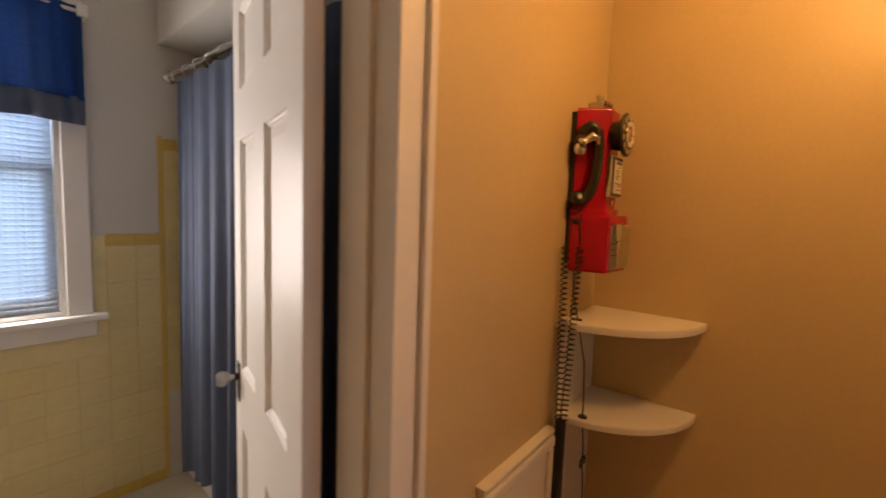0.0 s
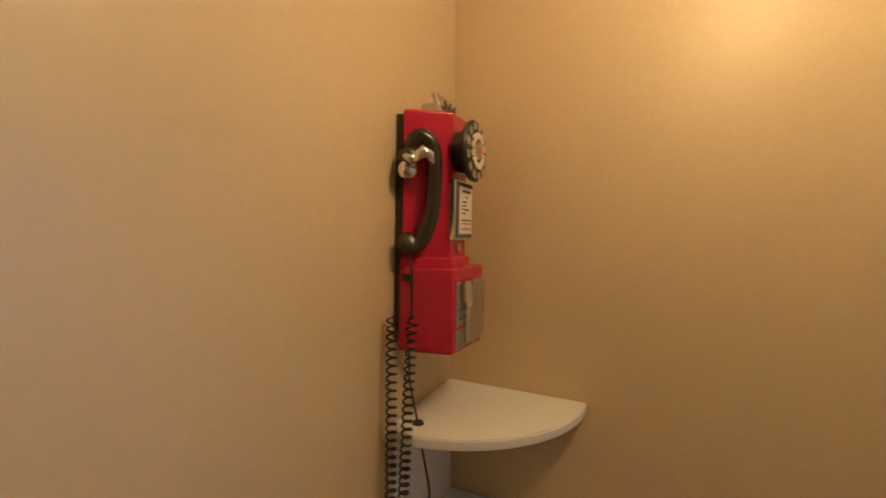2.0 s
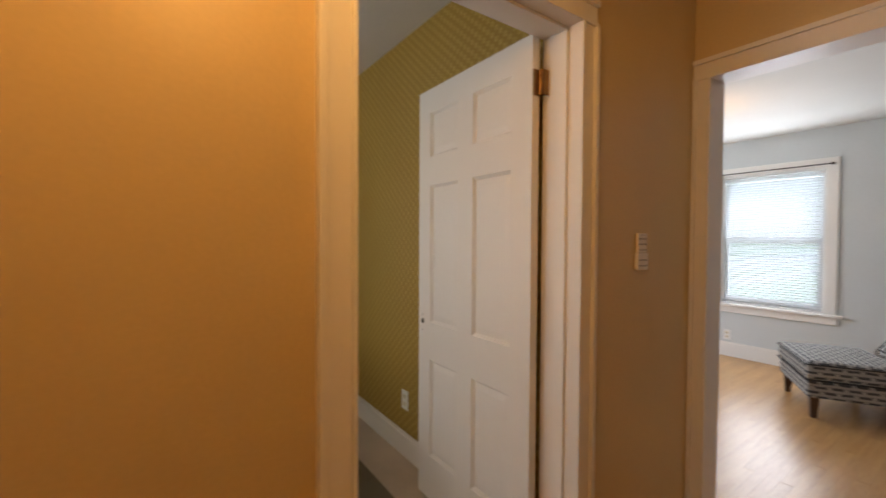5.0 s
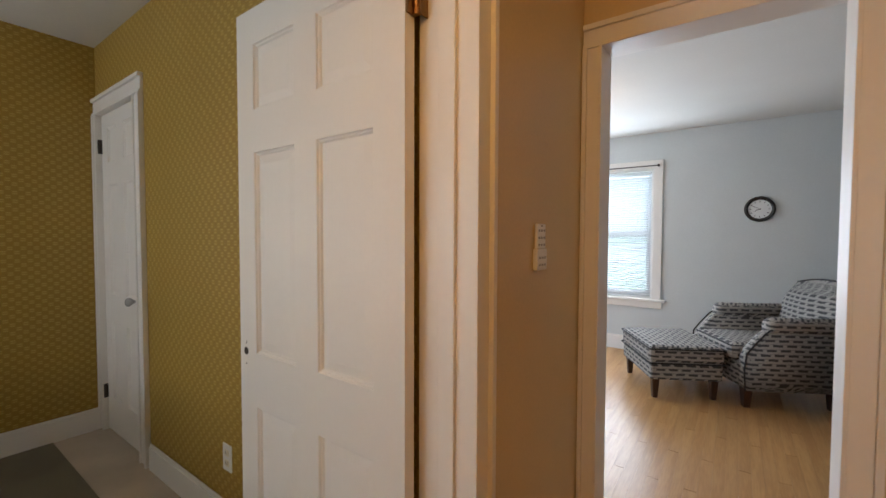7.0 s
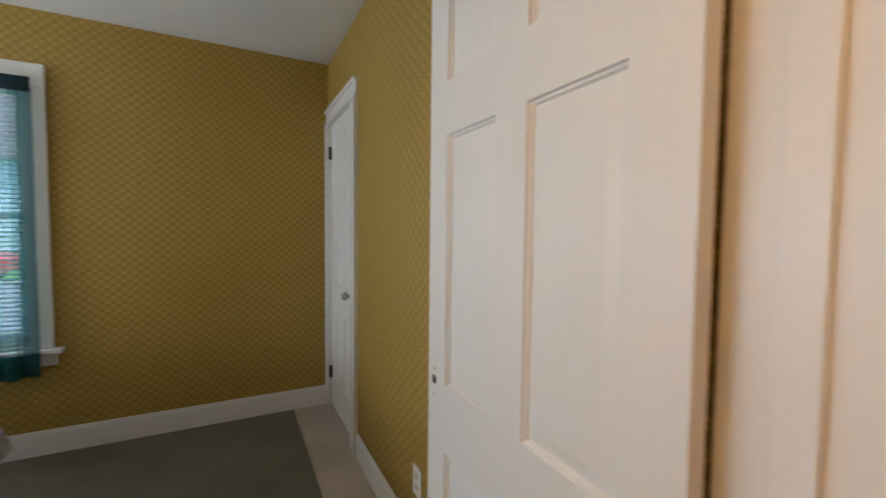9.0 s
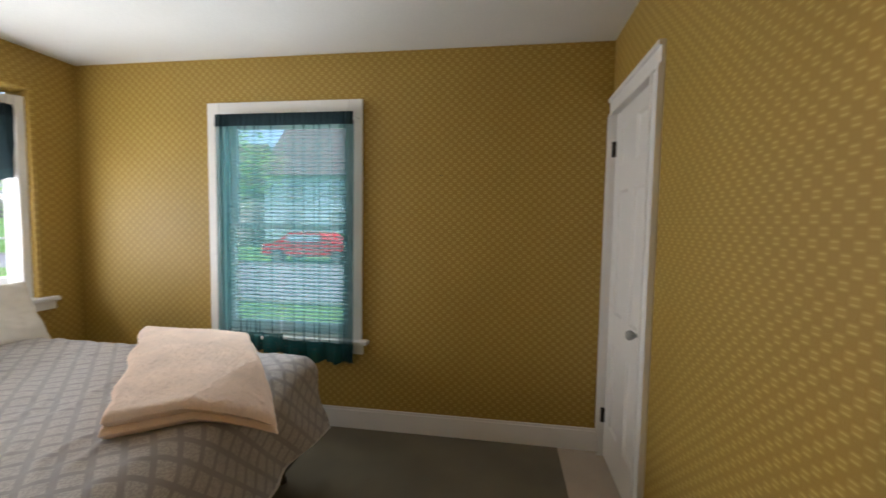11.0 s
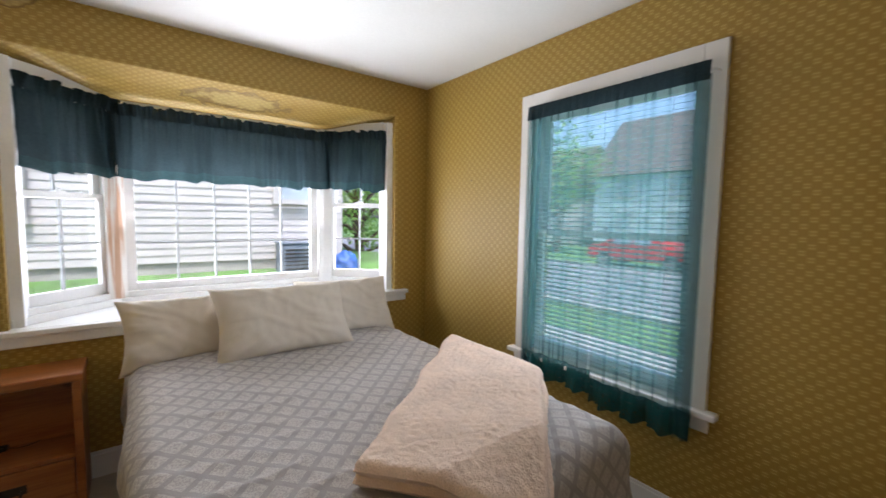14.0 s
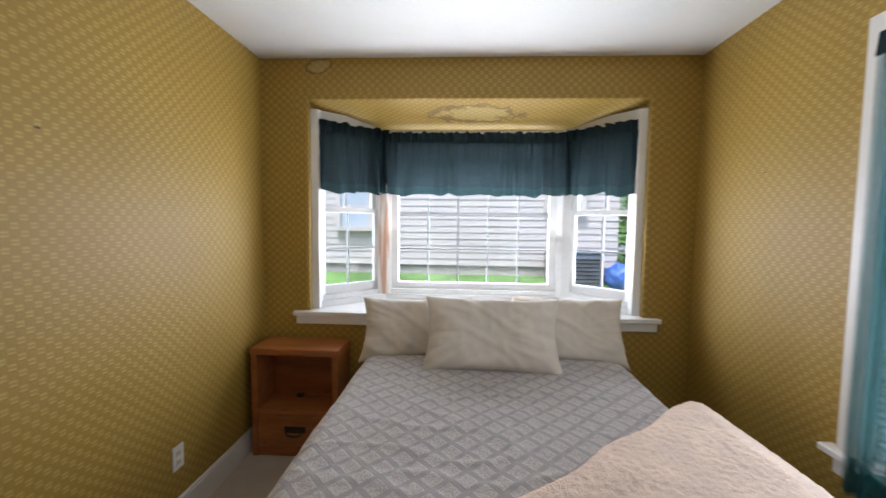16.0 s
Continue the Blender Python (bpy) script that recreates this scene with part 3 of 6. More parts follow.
setting("baseboard_east", baseboard(bmesh.new(), BE - 0.018, BE, BS + 0.02, BN), M_WHITE, "white painted baseboard under the tall window", "baseboard")
setting("baseboard_south", baseboard(bmesh.new(), BW, 3.905, BS, BS + 0.018), M_WHITE, "white painted baseboard beside the closet door", "baseboard")
setting("baseboard_north", baseboard(bmesh.new(), BW + 0.018, BE - 0.018, BN - 0.018, BN), M_WHITE, "white painted baseboard under the bay", "baseboard")
setting("baseboard_west", baseboard(bmesh.new(), BW, BW + 0.018, -0.06, BN), M_WHITE, "white painted baseboard along the papered wall", "baseboard")
setting("baseboard_living", baseboard(bmesh.new(), LX0, LX1, LY0, LY0 + 0.018, 0.16), M_WHITE, "white painted living room baseboard", "baseboard")


def casing(name, axis, face, a, b, top, width, out, label, foot=0.0, cut_hi=None):
    """Moulded white trim round a doorway. axis: the way along the wall; out: +1 or -1, the side on which it stands proud."""
    e = thing(name, (face, (a + b) / 2, 0) if axis == "y" else ((a + b) / 2, face, 0), label, "door trim", "", "structure")

    def bar(nm, lo, hi, z0, z1, upright):
        bm = bmesh.new()
        strips = ((0.0, 0.14, 0.024), (0.14, 0.78, 0.016), (0.78, 1.0, 0.028))
        for s0, s1, d in strips:
            if upright:
                inner_lo = upright < 0   # bar on the low side: inner edge at hi
                p, q = (hi - (hi - lo) * s1, hi - (hi - lo) * s0) if inner_lo else (lo + (hi - lo) * s0, lo + (hi - lo) * s1)
                zz = (z0, z1)
            else:
                p, q = lo, hi
                zz = (z0 + (z1 - z0) * s0, z0 + (z1 - z0) * s1)
            f0, f1 = face, face + out * d
            if axis == "y":
                box(bm, f0, f1, p, q, *zz, bevel=0.002)
            else:
                box(bm, p, q, f0, f1, *zz, bevel=0.002)
        part(nm, bm, M_WHITE, e)

    hi_w = width if cut_hi is None else cut_hi
    bar("side_trim", a - width, a, foot, top, -1)
    bar("side_trim", b, b + hi_w, foot, top, 1)
    bar("head_trim", a - width, b + hi_w, top, top + width, 0)
    return e


def jamb(name, axis, a, b, top, d0, d1, stop0, stop1, label):
    """The lining of a doorway with its stop."""
    e = thing(name, ((d0 + d1) / 2, (a + b) / 2, 0) if axis == "y" else ((a + b) / 2, (d0 + d1) / 2, 0), label, "door frame", "", "structure")

    def put(nm, lo, hi, s0, s1, z0, z1):
        part(nm, boxes((s0, s1, lo, hi, z0, z1) if axis == "y" else (lo, hi, s0, s1, z0, z1), bevel=0.002), M_WHITE, e)

    put("side_lining", a - 0.02, a, d0, d1, 0, top + 0.02)
    put("side_lining", b, b + 0.02, d0, d1, 0, top + 0.02)
    put("head_lining", a, b, d0, d1, top, top + 0.02)
    if stop0 is not None:
        put("stop", a, a + 0.011, stop0, stop1, 0, top)
        put("stop", b - 0.011, b, stop0, stop1, 0, top)
        put("stop", a + 0.011, b - 0.011, stop0, stop1, top - 0.011, top)
    return e


jamb("door_frame_bedroom", "y", DS, DN, DH, HE - 0.004, BW + 0.004, 1.845, 1.893, "white painted frame of the bedroom doorway")
casing("door_trim_bedroom", "y", HE, DS, DN, DH, 0.088, -1, "white moulded trim round the bedroom doorway")
casing("door_trim_bedroom_inner", "y", BW, DS, DN, DH, 0.075, 1, "white moulded trim inside the bedroom doorway")
jamb("door_frame_bathroom", "x", BX0, BX1, DH, HN - 0.004, 1.009, 0.918, 0.965, "white painted frame of the bathroom doorway")
casing("door_trim_bathroom", "x", HN, BX0, BX1, DH, 0.085, -1, "white moulded trim round the bathroom doorway")
jamb("door_frame_living", "x", KX0, KX1, 2.02, LY1 - 0.004, HS + 0.004, None, None, "white painted cased opening to the living room")
casing("door_trim_living", "x", HS, KX0, KX1, 2.02, 0.09, 1, "white moulded trim round the living room doorway", cut_hi=0.072)
casing("door_trim_closet", "x", BS, CX0, CX1, CH, 0.105, 1, "white moulded trim round the closet door", cut_hi=0.057)
jamb("door_frame_closet", "x", CX0, CX1, CH, BS - 0.12, BS + 0.002, BS - 0.07, BS - 0.05, "white painted closet door frame")


# ---- doors ----
def panel_door(name, m, w, h, cols, rows, label, thick=0.035):
    """Six-panel door. Local x from the hinge to the free edge, y through it, z up."""
    e = new(name)
    e.matrix_world = m
    ORIGIN[e.name] = Vector((0, 0, 0))
    tagged(e, label, "door", "", "structure")
    bm = bmesh.new()
    xs = [0.0, cols[0][0], cols[0][1], cols[1][0], cols[1][1], w]
    for a, b in ((0, 1), (2, 3), (4, 5)):
        box(bm, xs[a], xs[b], 0, thick, 0, h)
    zs = [0.0] + [z for r in rows for z in r] + [h]
    for c0, c1 in cols:
        for k in range(0, len(zs), 2):
            box(bm, c0, c1, 0, thick, zs[k], zs[k + 1])
    part("stiles_and_rails", bm, M_WHITE, e)
    for c0, c1 in cols:
        for z0, z1 in rows:
            bm = bmesh.new()
            for side in (0, 1):
                prof = ((0.0, 0.0005), (0.003, 0.006), (0.007, 0.007), (0.011, 0.0125), (0.016, 0.0125), (0.040, 0.0085))
                rings = []
                for inset, d in prof:
                    y = d if side == 0 else thick - d
                    rings.append([bm.verts.new((x, y, z)) for x, z in ((c0 + inset, z0 + inset), (c1 - inset, z0 + inset), (c1 - inset, z1 - inset), (c0 + inset, z1 - inset))])
                for a, b in zip(rings, rings[1:]):
                    for k in range(4):
                        bm.faces.new((a[k], a[(k + 1) % 4], b[(k + 1) % 4], b[k]))
                bm.faces.new(rings[-1])
            bmesh.ops.recalc_face_normals(bm, faces=bm.faces)
            part("panel", bm, M_WHITE, e)
    return e


def glass_knob(parent, x, z, y, out):
    """A cut-glass knob on a dark bronze plate. out: the side, along local y."""
    m = pose(x, y, z, -90 * out, 0, 0)
    k = part("knob", lathe(bmesh.new(), ((0.008, 0.012), (0.009, 0.024), (0.017, 0.032), (0.024, 0.042), (0.025, 0.052), (0.019, 0.062), (0.008, 0.064)), m, 8), M_KNOB, parent, "clear faceted glass knob")
    part("knob_shank", lathe(bmesh.new(), ((0.012, 0.0), (0.012, 0.008), (0.010, 0.014)), m, 16), M_IRON, k)
    part("knob_plate", boxes((x - 0.02, x + 0.02, y, y + out * 0.004, z - 0.075, z + 0.045), bevel=0.0015), M_IRON, parent, "dark bronze knob plate")


def hinge(parent, x, y, z, axis):
    """A butt hinge: leaf plates and a knuckle."""
    bm = bmesh.new()
    if axis == "y":
        box(bm, x - 0.03, x + 0.004, y - 0.03, y - 0.0275, z - 0.045, z + 0.045)
        box(bm, x, x + 0.003, y - 0.028, y + 0.012, z - 0.045, z + 0.045)
    else:
        box(bm, x - 0.012, x + 0.012, y - 0.003, y + 0.004, z - 0.045, z + 0.045, 0.001)
    for k in range(5):
        lathe(bm, ((0.006, k * 0.018), (0.006, k * 0.018 + 0.0165)), pose(x, y + 0.006, z - 0.045), 10)
    lathe(bm, ((0.003, 0), (0.005, 0.004), (0.003, 0.008)), pose(x, y + 0.006, z + 0.045), 10)
    return part("hinge", bm, M_BRASS if axis == "y" else M_IRON, parent, "worn brass hinge")


ROWS = ((0.22, 0.70), (0.885, 1.56), (1.70, 1.915))
bedroom_door = panel_door("bedroom_door", pose(1.955, -0.889, 0.012, 0, 0, 0) @ Matrix.Diagonal((1, -1, 1, 1)), 0.762, 2.03, ((0.106, 0.333), (0.438, 0.661)), ROWS,
                          "open white six-panel door with a missing knob")
part("keyhole", lathe(bmesh.new(), ((0.0135, -0.0008), (0.0135, 0.0006)), pose(0.725, 0, 0.884, 90, 0, 0), 20), M_IRON, bedroom_door, "dark empty knob hole")
part("screw_holes", lathe(lathe(lathe(bmesh.new(), ((0.0025, -0.0008), (0.0025, 0.0005)), pose(0.725, 0, 0.912, 90, 0, 0), 8), ((0.0025, -0.0008), (0.0025, 0.0005)), pose(0.722, 0, 0.918, 90, 0, 0), 8), ((0.0025, -0.0008), (0.0025, 0.0005)), pose(0.725, 0, 0.84, 90, 0, 0), 8), M_IRON, bedroom_door)
for hz in (1.86, 0.22):
    bm = bmesh.new()
    box(bm, -0.006, 0.0, 0.002, 0.034, hz - 0.045, hz + 0.045)
    box(bm, -0.024, -0.021, 0.034, 0.075, hz - 0.045, hz + 0.045)
    box(bm, -0.024, -0.002, 0.030, 0.036, hz - 0.045, hz + 0.045)
    for k in range(5):
        lathe(bm, ((0.0065, k * 0.018), (0.0065, k * 0.018 + 0.0165)), pose(-0.012, 0.028, hz - 0.045), 10)
    part("hinge", bm, M_BRASS, bedroom_door, "worn brass butt hinge", local=True)
part("latch_plate", boxes((0.7615, 0.7635, 0.006, 0.029, 0.83, 0.93)), M_BRASS, bedroom_door)

bath_door = panel_door("bathroom_door", pose(0.742, 1.020, 0.012, 0, 0, 75.0) @ Matrix.Diagonal((1, -1, 1, 1)), 0.705, 2.02, ((0.10, 0.295), (0.41, 0.605)), ROWS,
                       "open white six-panel bathroom door with glass knob")
glass_knob(bath_door, 0.648, 0.85, 0.0, -1)
glass_knob(bath_door, 0.648, 0.85, 0.035, 1)

closet_door = panel_door("closet_door", pose(CX1 - 0.003, BS - 0.012, 0.012, 0, 0, 180), CX1 - CX0 - 0.006, CH - 0.016, ((0.10, 0.265), (0.375, 0.54)), ((0.22, 0.72), (0.90, 1.60), (1.74, 1.96)),
                         "closed white six-panel closet door with glass knob")
glass_knob(closet_door, 0.578, 0.90, 0.0, -1)
for hz in (1.85, 0.25):
    bm = boxes((-0.014, 0.008, -0.016, 0.0, hz - 0.045, hz + 0.045), bevel=0.002)
    lathe(bm, ((0.007, 0), (0.007, 0.09)), pose(-0.003, -0.016, hz - 0.045), 10)
    part("hinge", bm, M_IRON, closet_door, "dark bronze hinge", local=True)


# ---- windows ----
def bar_box(bm, x0, x1, y0, y1, z0, z1, b=0.002):
    return box(bm, x0, x1, y0, y1, z0, z1, b)


def sash(e, name, x0, x1, y0, y1, z0, z1, stile, rail_lo, rail_hi, nx, nz, mat=None):
    """One sash: frame, glass and its bars. Local to the window."""
    mat = mat or M_SILL
    bm = bmesh.new()
    for r in ((x0, x0 + stile, y0, y1, z0, z1), (x1 - stile, x1, y0, y1, z0, z1), (x0 + stile, x1 - stile, y0, y1, z0, z0 + rail_lo), (x0 + stile, x1 - stile, y0, y1, z1 - rail_hi, z1)):
        bar_box(bm, *r)
    s = part(name, bm, mat, e, local=True)
    gx0, gx1, gz0, gz1, ym = x0 + stile, x1 - stile, z0 + rail_lo, z1 - rail_hi, (y0 + y1) / 2
    part("pane", boxes((gx0 - 0.004, gx1 + 0.004, ym - 0.002, ym + 0.002, gz0 - 0.004, gz1 + 0.004)), M_GLASS, s, "clear glass pane", local=True)
    for k in range(1, nx):
        x = gx0 + (gx1 - gx0) * k / nx
        part("glazing_bar", boxes((x - 0.006, x + 0.006, ym - 0.009, ym + 0.009, gz0, gz1)), M_BARS, s, local=True)
    for k in range(1, nz):
        z = gz0 + (gz1 - gz0) * k / nz
        part("glazing_bar", boxes((gx0, gx1, ym - 0.008, ym + 0.008, z - 0.006, z + 0.006)), M_BARS, s, local=True)
    return s


def window(name, m, w, z0, z1, label, depth=0.12, kind="hung", nx=2, nz=2, meet=0.5, lining=0.02):
    """A window in its opening. Local x along it, y outwards, z as in the world."""
    e = new(name)
    e.matrix_world = m
    ORIGIN[e.name] = Vector((0, 0, 0))
    tagged(e, label, "window", "", "structure")
    for r in ((0, lining, 0, depth, z0, z1), (w - lining, w, 0, depth, z0, z1), (lining, w - lining, 0, depth, z1 - lining, z1), (lining, w - lining, 0, depth, z0, z0 + lining)):
        part("lining", boxes(r, bevel=0.002), M_SILL, e, local=True)
    a, b, c, d = lining, w - lining, z0 + lining, z1 - lining
    if kind == "hung":
        zm = c + (d - c) * meet
        sash(e, "upper_sash", a, b, 0.072, 0.102, zm - 0.018, d, 0.042, 0.036, 0.05, nx, nz)
        sash(e, "lower_sash", a, b, 0.036, 0.066, c, zm + 0.018, 0.042, 0.065, 0.036, nx, nz)
        lock = boxes((w / 2 - 0.03, w / 2 + 0.03, 0.030, 0.062, zm + 0.018, zm + 0.026), bevel=0.002)
        lathe(lock, ((0.012, 0), (0.010, 0.012)), pose(w / 2, 0.048, zm + 0.026), 12)
        part("sash_lock", lock, M_SILL, e, local=True)
    else:
        sash(e, "fixed_sash", a, b, 0.04, 0.08, c, d, 0.06, 0.05, 0.06, nx, nz)
    return e


def window_trim(e, w, z0, z1, width, sill_out, proud=0.022):
    """Casing, stool and apron of a window. Local to it; the room is at negative y."""
    for r in ((-width, 0, z0, z1 + width), (w, w + width, z0, z1 + width), (0, w, z1, z1 + width)):
        bm = boxes((r[0], r[1], -proud, 0, r[2], r[3]), bevel=0.004)
        part("trim", bm, M_WHITE, e, local=True)
    part("sill", boxes((-width - 0.045, w + width + 0.045, -sill_out, 0.03, z0 - 0.028, z0), bevel=0.006), M_WHITE, e, local=True)
    part("apron", boxes((-width - 0.01, w + width + 0.01, -0.02, 0, z0 - 0.10, z0 - 0.028), bevel=0.004), M_WHITE, e, local=True)


def blind(name, m, w, z0, z1, pitch, tilt, label, mat=None):
    """A horizontal blind: head rail, slats, cords and bottom rail."""
    mat = mat or M_BLIND
    e = new(name)
    e.matrix_world = m
    ORIGIN[e.name] = Vector((0, 0, 0))
    tagged(e, label, "window blind")
    part("head_rail", boxes((0, w, -0.013, 0.013, z1 - 0.028, z1), bevel=0.002), mat, e, local=True)
    part("bottom_rail", boxes((0, w, -0.012, 0.012, z0, z0 + 0.014), bevel=0.003), mat, e, local=True)
    bm = bmesh.new()
    prof = [(-0.0125, 0.0), (-0.005, 0.0014), (0.005, 0.0014), (0.0125, 0.0)]
    a = [bm.verts.new((0, y, z)) for y, z in prof]
    b = [bm.verts.new((w, y, z)) for y, z in prof]
    c = [bm.verts.new((0, y, z - 0.0006)) for y, z in prof]
    d = [bm.verts.new((w, y, z - 0.0006)) for y, z in prof]
    for k in range(3):
        bm.faces.new((a[k], b[k], b[k + 1], a[k + 1]))
        bm.faces.new((c[k + 1], d[k + 1], d[k], c[k]))
    bm.faces.new((a[0], c[0], d[0], b[0]))
    bm.faces.new((a[3], b[3], d[3], c[3]))
    first = part("slat", bm, mat, e, smooth=False, local=True)
    n = int((z1 - 0.04 - z0 - 0.02) / pitch)
    first.matrix_basis = pose(0, 0, z0 + 0.03, tilt, 0, 0)
    for k in range(1, n):
        s = new("slat", first.data)
        s.parent = e
        s.matrix_basis = pose(0, 0, z0 + 0.03 + k * pitch, tilt + random.uniform(-1.5, 1.5), 0, 0)
    for x in (0.12 * w, 0.5 * w, 0.88 * w):
        part("cord", boxes((x - 0.0012, x + 0.0012, -0.0135, -0.0125, z0 + 0.01, z1 - 0.02)), mat, e, local=True)
    return e


east_m = Matrix.Translation((BE, EY1, 0)) @ pose(0, 0, 0, 0, 0, -90)
east_window = window("window_east", east_m, EY1 - EY0, EZ0, EZ1, "tall white double-hung window with teal sheers", nx=1, nz=1)
window_trim(east_window, EY1 - EY0, EZ0, EZ1, 0.09, 0.055)
blind("window_blind", east_m @ Matrix.Translation((0.022, 0.018, 0)), EY1 - EY0 - 0.044, EZ0 + 0.03, EZ1 - 0.022, 0.0262, 14, "white slatted blind lowered over the tall window")
living_m = Matrix.Translation((WX1, LY0, 0)) @ pose(0, 0, 0, 0, 0, 180)
living_window = window("window_living", living_m, WX1 - WX0, WZ0, WZ1, "white double-hung living room window", nx=1, nz=1)
window_trim(living_window, WX1 - WX0, WZ0, WZ1, 0.09, 0.05)
blind("window_blind", living_m @ Matrix.Translation((0.022, 0.018, 0)), WX1 - WX0 - 0.044, WZ0 + 0.03, WZ1 - 0.03, 0.026, -58, "white slatted blind on the living room window")
rod = thing("curtain_rod", (2.48, LY0 + 0.06, 2.06), "thin bronze curtain rod over the window", "curtain rod")
part("pole", tube(bmesh.new(), [(WX0 - 0.05, LY0 + 0.06, 2.055), (WX1 + 0.05, LY0 + 0.06, 2.055)], 0.006), M_IRON, rod)
for x in (WX0 - 0.05, WX1 + 0.05):
    part("bracket", boxes((x - 0.008, x + 0.008, LY0 + 0.02, LY0 + 0.07, 2.045, 2.068), bevel=0.002), M_IRON, rod)
bath_m = Matrix.Translation((TX0, BATHN, 0))
bath_window = window("window_bathroom", bath_m, TX1 - TX0, TZ0, TZ1, "white double-hung bathroom window", nx=1, nz=1, depth=0.12)
window_trim(bath_window, TX1 - TX0, TZ0, TZ1, 0.085, 0.06)
blind("window_blind", bath_m @ Matrix.Translation((0.022, 0.018, 0)), TX1 - TX0 - 0.044, TZ0 + 0.005, TZ1 - 0.022, 0.0225, -66, "white slatted blind, half closed, over the bathroom window", M_BLIND_BATH)

# bay window: three units, posts, seat board and sloping soffit
A, B, C, D = Vector((2.246, 2.79, 0)), Vector((2.667, 3.197, 0)), Vector((4.023, 3.197, 0)), Vector((4.435, 2.79, 0))


def along(p, q):
    return Matrix.Translation(p) @ pose(0, 0, 0, 0, 0, math.degrees(math.atan2(q.y - p.y, q.x - p.x)))


BZ0, BZ1 = 0.905, 2.135
side_w = (B - A).length
for p, q in ((A, B), (C, D)):
    window("window_bay_side", along(p, q), side_w, BZ0, BZ1 + 0.01, "white double-hung side window of the bay", nx=2, nz=2, depth=0.11, meet=0.515, lining=0.035)
window("window_bay_middle", along(B, C), (C - B).length, BZ0, BZ1, "wide fixed bay window with a grid of bars", kind="fixed", nx=5, nz=4, depth=0.11, lining=0.035)
bay = thing("bay_frame", (3.34, 3.0, 0.83), "white painted frame and seat board of the bay window", "bay window", "", "structure")
seat_plan = [(2.206, 2.80), (4.471, 2.80), (D.x + 0.03, D.y + 0.10), (C.x + 0.05, C.y + 0.12), (B.x - 0.05, B.y + 0.12), (A.x - 0.03, A.y + 0.10)]
part("seat_board", prism(bmesh.new(), [(2.206, 2.727), (4.471, 2.727)] + seat_plan[2:], 0.832, 0.862), M_SILL, bay)
part("nosing", boxes((2.150, 4.537, BN - 0.05, BN, 0.832, 0.862), bevel=0.006), M_SILL, bay)
part("apron", boxes((2.165, 4.522, BN - 0.03, BN, 0.775, 0.832), bevel=0.006), M_SILL, bay)
for p, q in ((A, B), (B, C), (C, D)):
    m = along(p, q)
    L = (q - p).length
    part("bottom_rail", boxes((-0.01, L + 0.01, -0.022, 0.10, 0.862, BZ0), bevel=0.003, m=m), M_SILL, bay)
    part("head_rail", boxes((-0.01, L + 0.01, -0.012, 0.10, BZ1 - 0.01, BZ1 + 0.07), bevel=0.003, m=m), M_SILL, bay)
part("corner_post", prism(bmesh.new(), [(B.x - 0.05, B.y - 0.045), (B.x + 0.012, B.y - 0.045 + 0.012), (B.x + 0.045, B.y - 0.01), (B.x + 0.03, B.y + 0.12), (B.x - 0.08, B.y + 0.12)], BZ0, BZ1 + 0.02), M_STAIN, bay, "white post with rusty water stains")
part("corner_post", prism(bmesh.new(), [(C.x + 0.05, C.y - 0.045), (C.x - 0.012, C.y - 0.045 + 0.012), (C.x - 0.045, C.y - 0.01), (C.x - 0.03, C.y + 0.12), (C.x + 0.08, C.y + 0.12)], BZ0, BZ1 + 0.02), M_SILL, bay)
for x0, x1 in ((2.246 - 0.004, 2.246 + 0.052), (4.435 - 0.052, 4.435 + 0.004)):
    part("side_post", boxes((x0, x1, 2.772, 2.90, 0.862, 2.20), bevel=0.003), M_SILL, bay)
bm = bmesh.new()
so = [(2.206, BN + 0.001, 2.25), (4.471, BN + 0.001, 2.25), (4.471, 2.80, 2.235), (C.x + 0.03, C.y, 2.150), (B.x - 0.03, B.y, 2.150), (2.206, 2.80, 2.235)]
lo = [bm.verts.new(p) for p in so]
hi = [bm.verts.new((x, y, z + (0.0015 if y < BN + 0.01 else 0.12))) for x, y, z in so]
bm.faces.new(lo[::-1])
bm.faces.new(hi)
for k in range(6):
    bm.faces.new((lo[k], lo[(k + 1) % 6], hi[(k + 1) % 6], hi[k]))
setting("bay_soffit", bm, M_SOFFIT, "papered sloping bay soffit with a brown water stain", "soffit")
setting("bay_reveal_west", boxes((2.200, 2.246, BN + 0.002, 2.92, 0.862, 2.26)), M_PAPER_Y, "papered reveal beside the bay", "wall")
setting("bay_reveal_east", boxes((4.435, 4.478, BN + 0.002, 2.92, 0.862, 2.26)), M_PAPER_Y, "papered reveal beside the bay", "wall")
setting("bay_outer_shell", boxes((2.10, 4.58, 2.887, 3.36, 2.30, 2.42), (2.10, 4.58, 2.887, 3.36, 0.55, 0.828)), M_SIDING, "outer roof and base of the bay", "wall")

border = thing("bay_border", (3.34, BN, 1.5), "raised wallpaper border round the bay opening", "trim", "", "structure")
for x0, x1, z0, z1 in ((2.152, 2.236, 0.864, 2.252), (4.446, 4.530, 0.864, 2.252), (2.152, 4.530, 2.252, 2.295)):
    part("strip", boxes((x0, x1, BN - 0.006, BN - 0.0005, z0, z1), bevel=0.0025), M_PAPER_X, border)

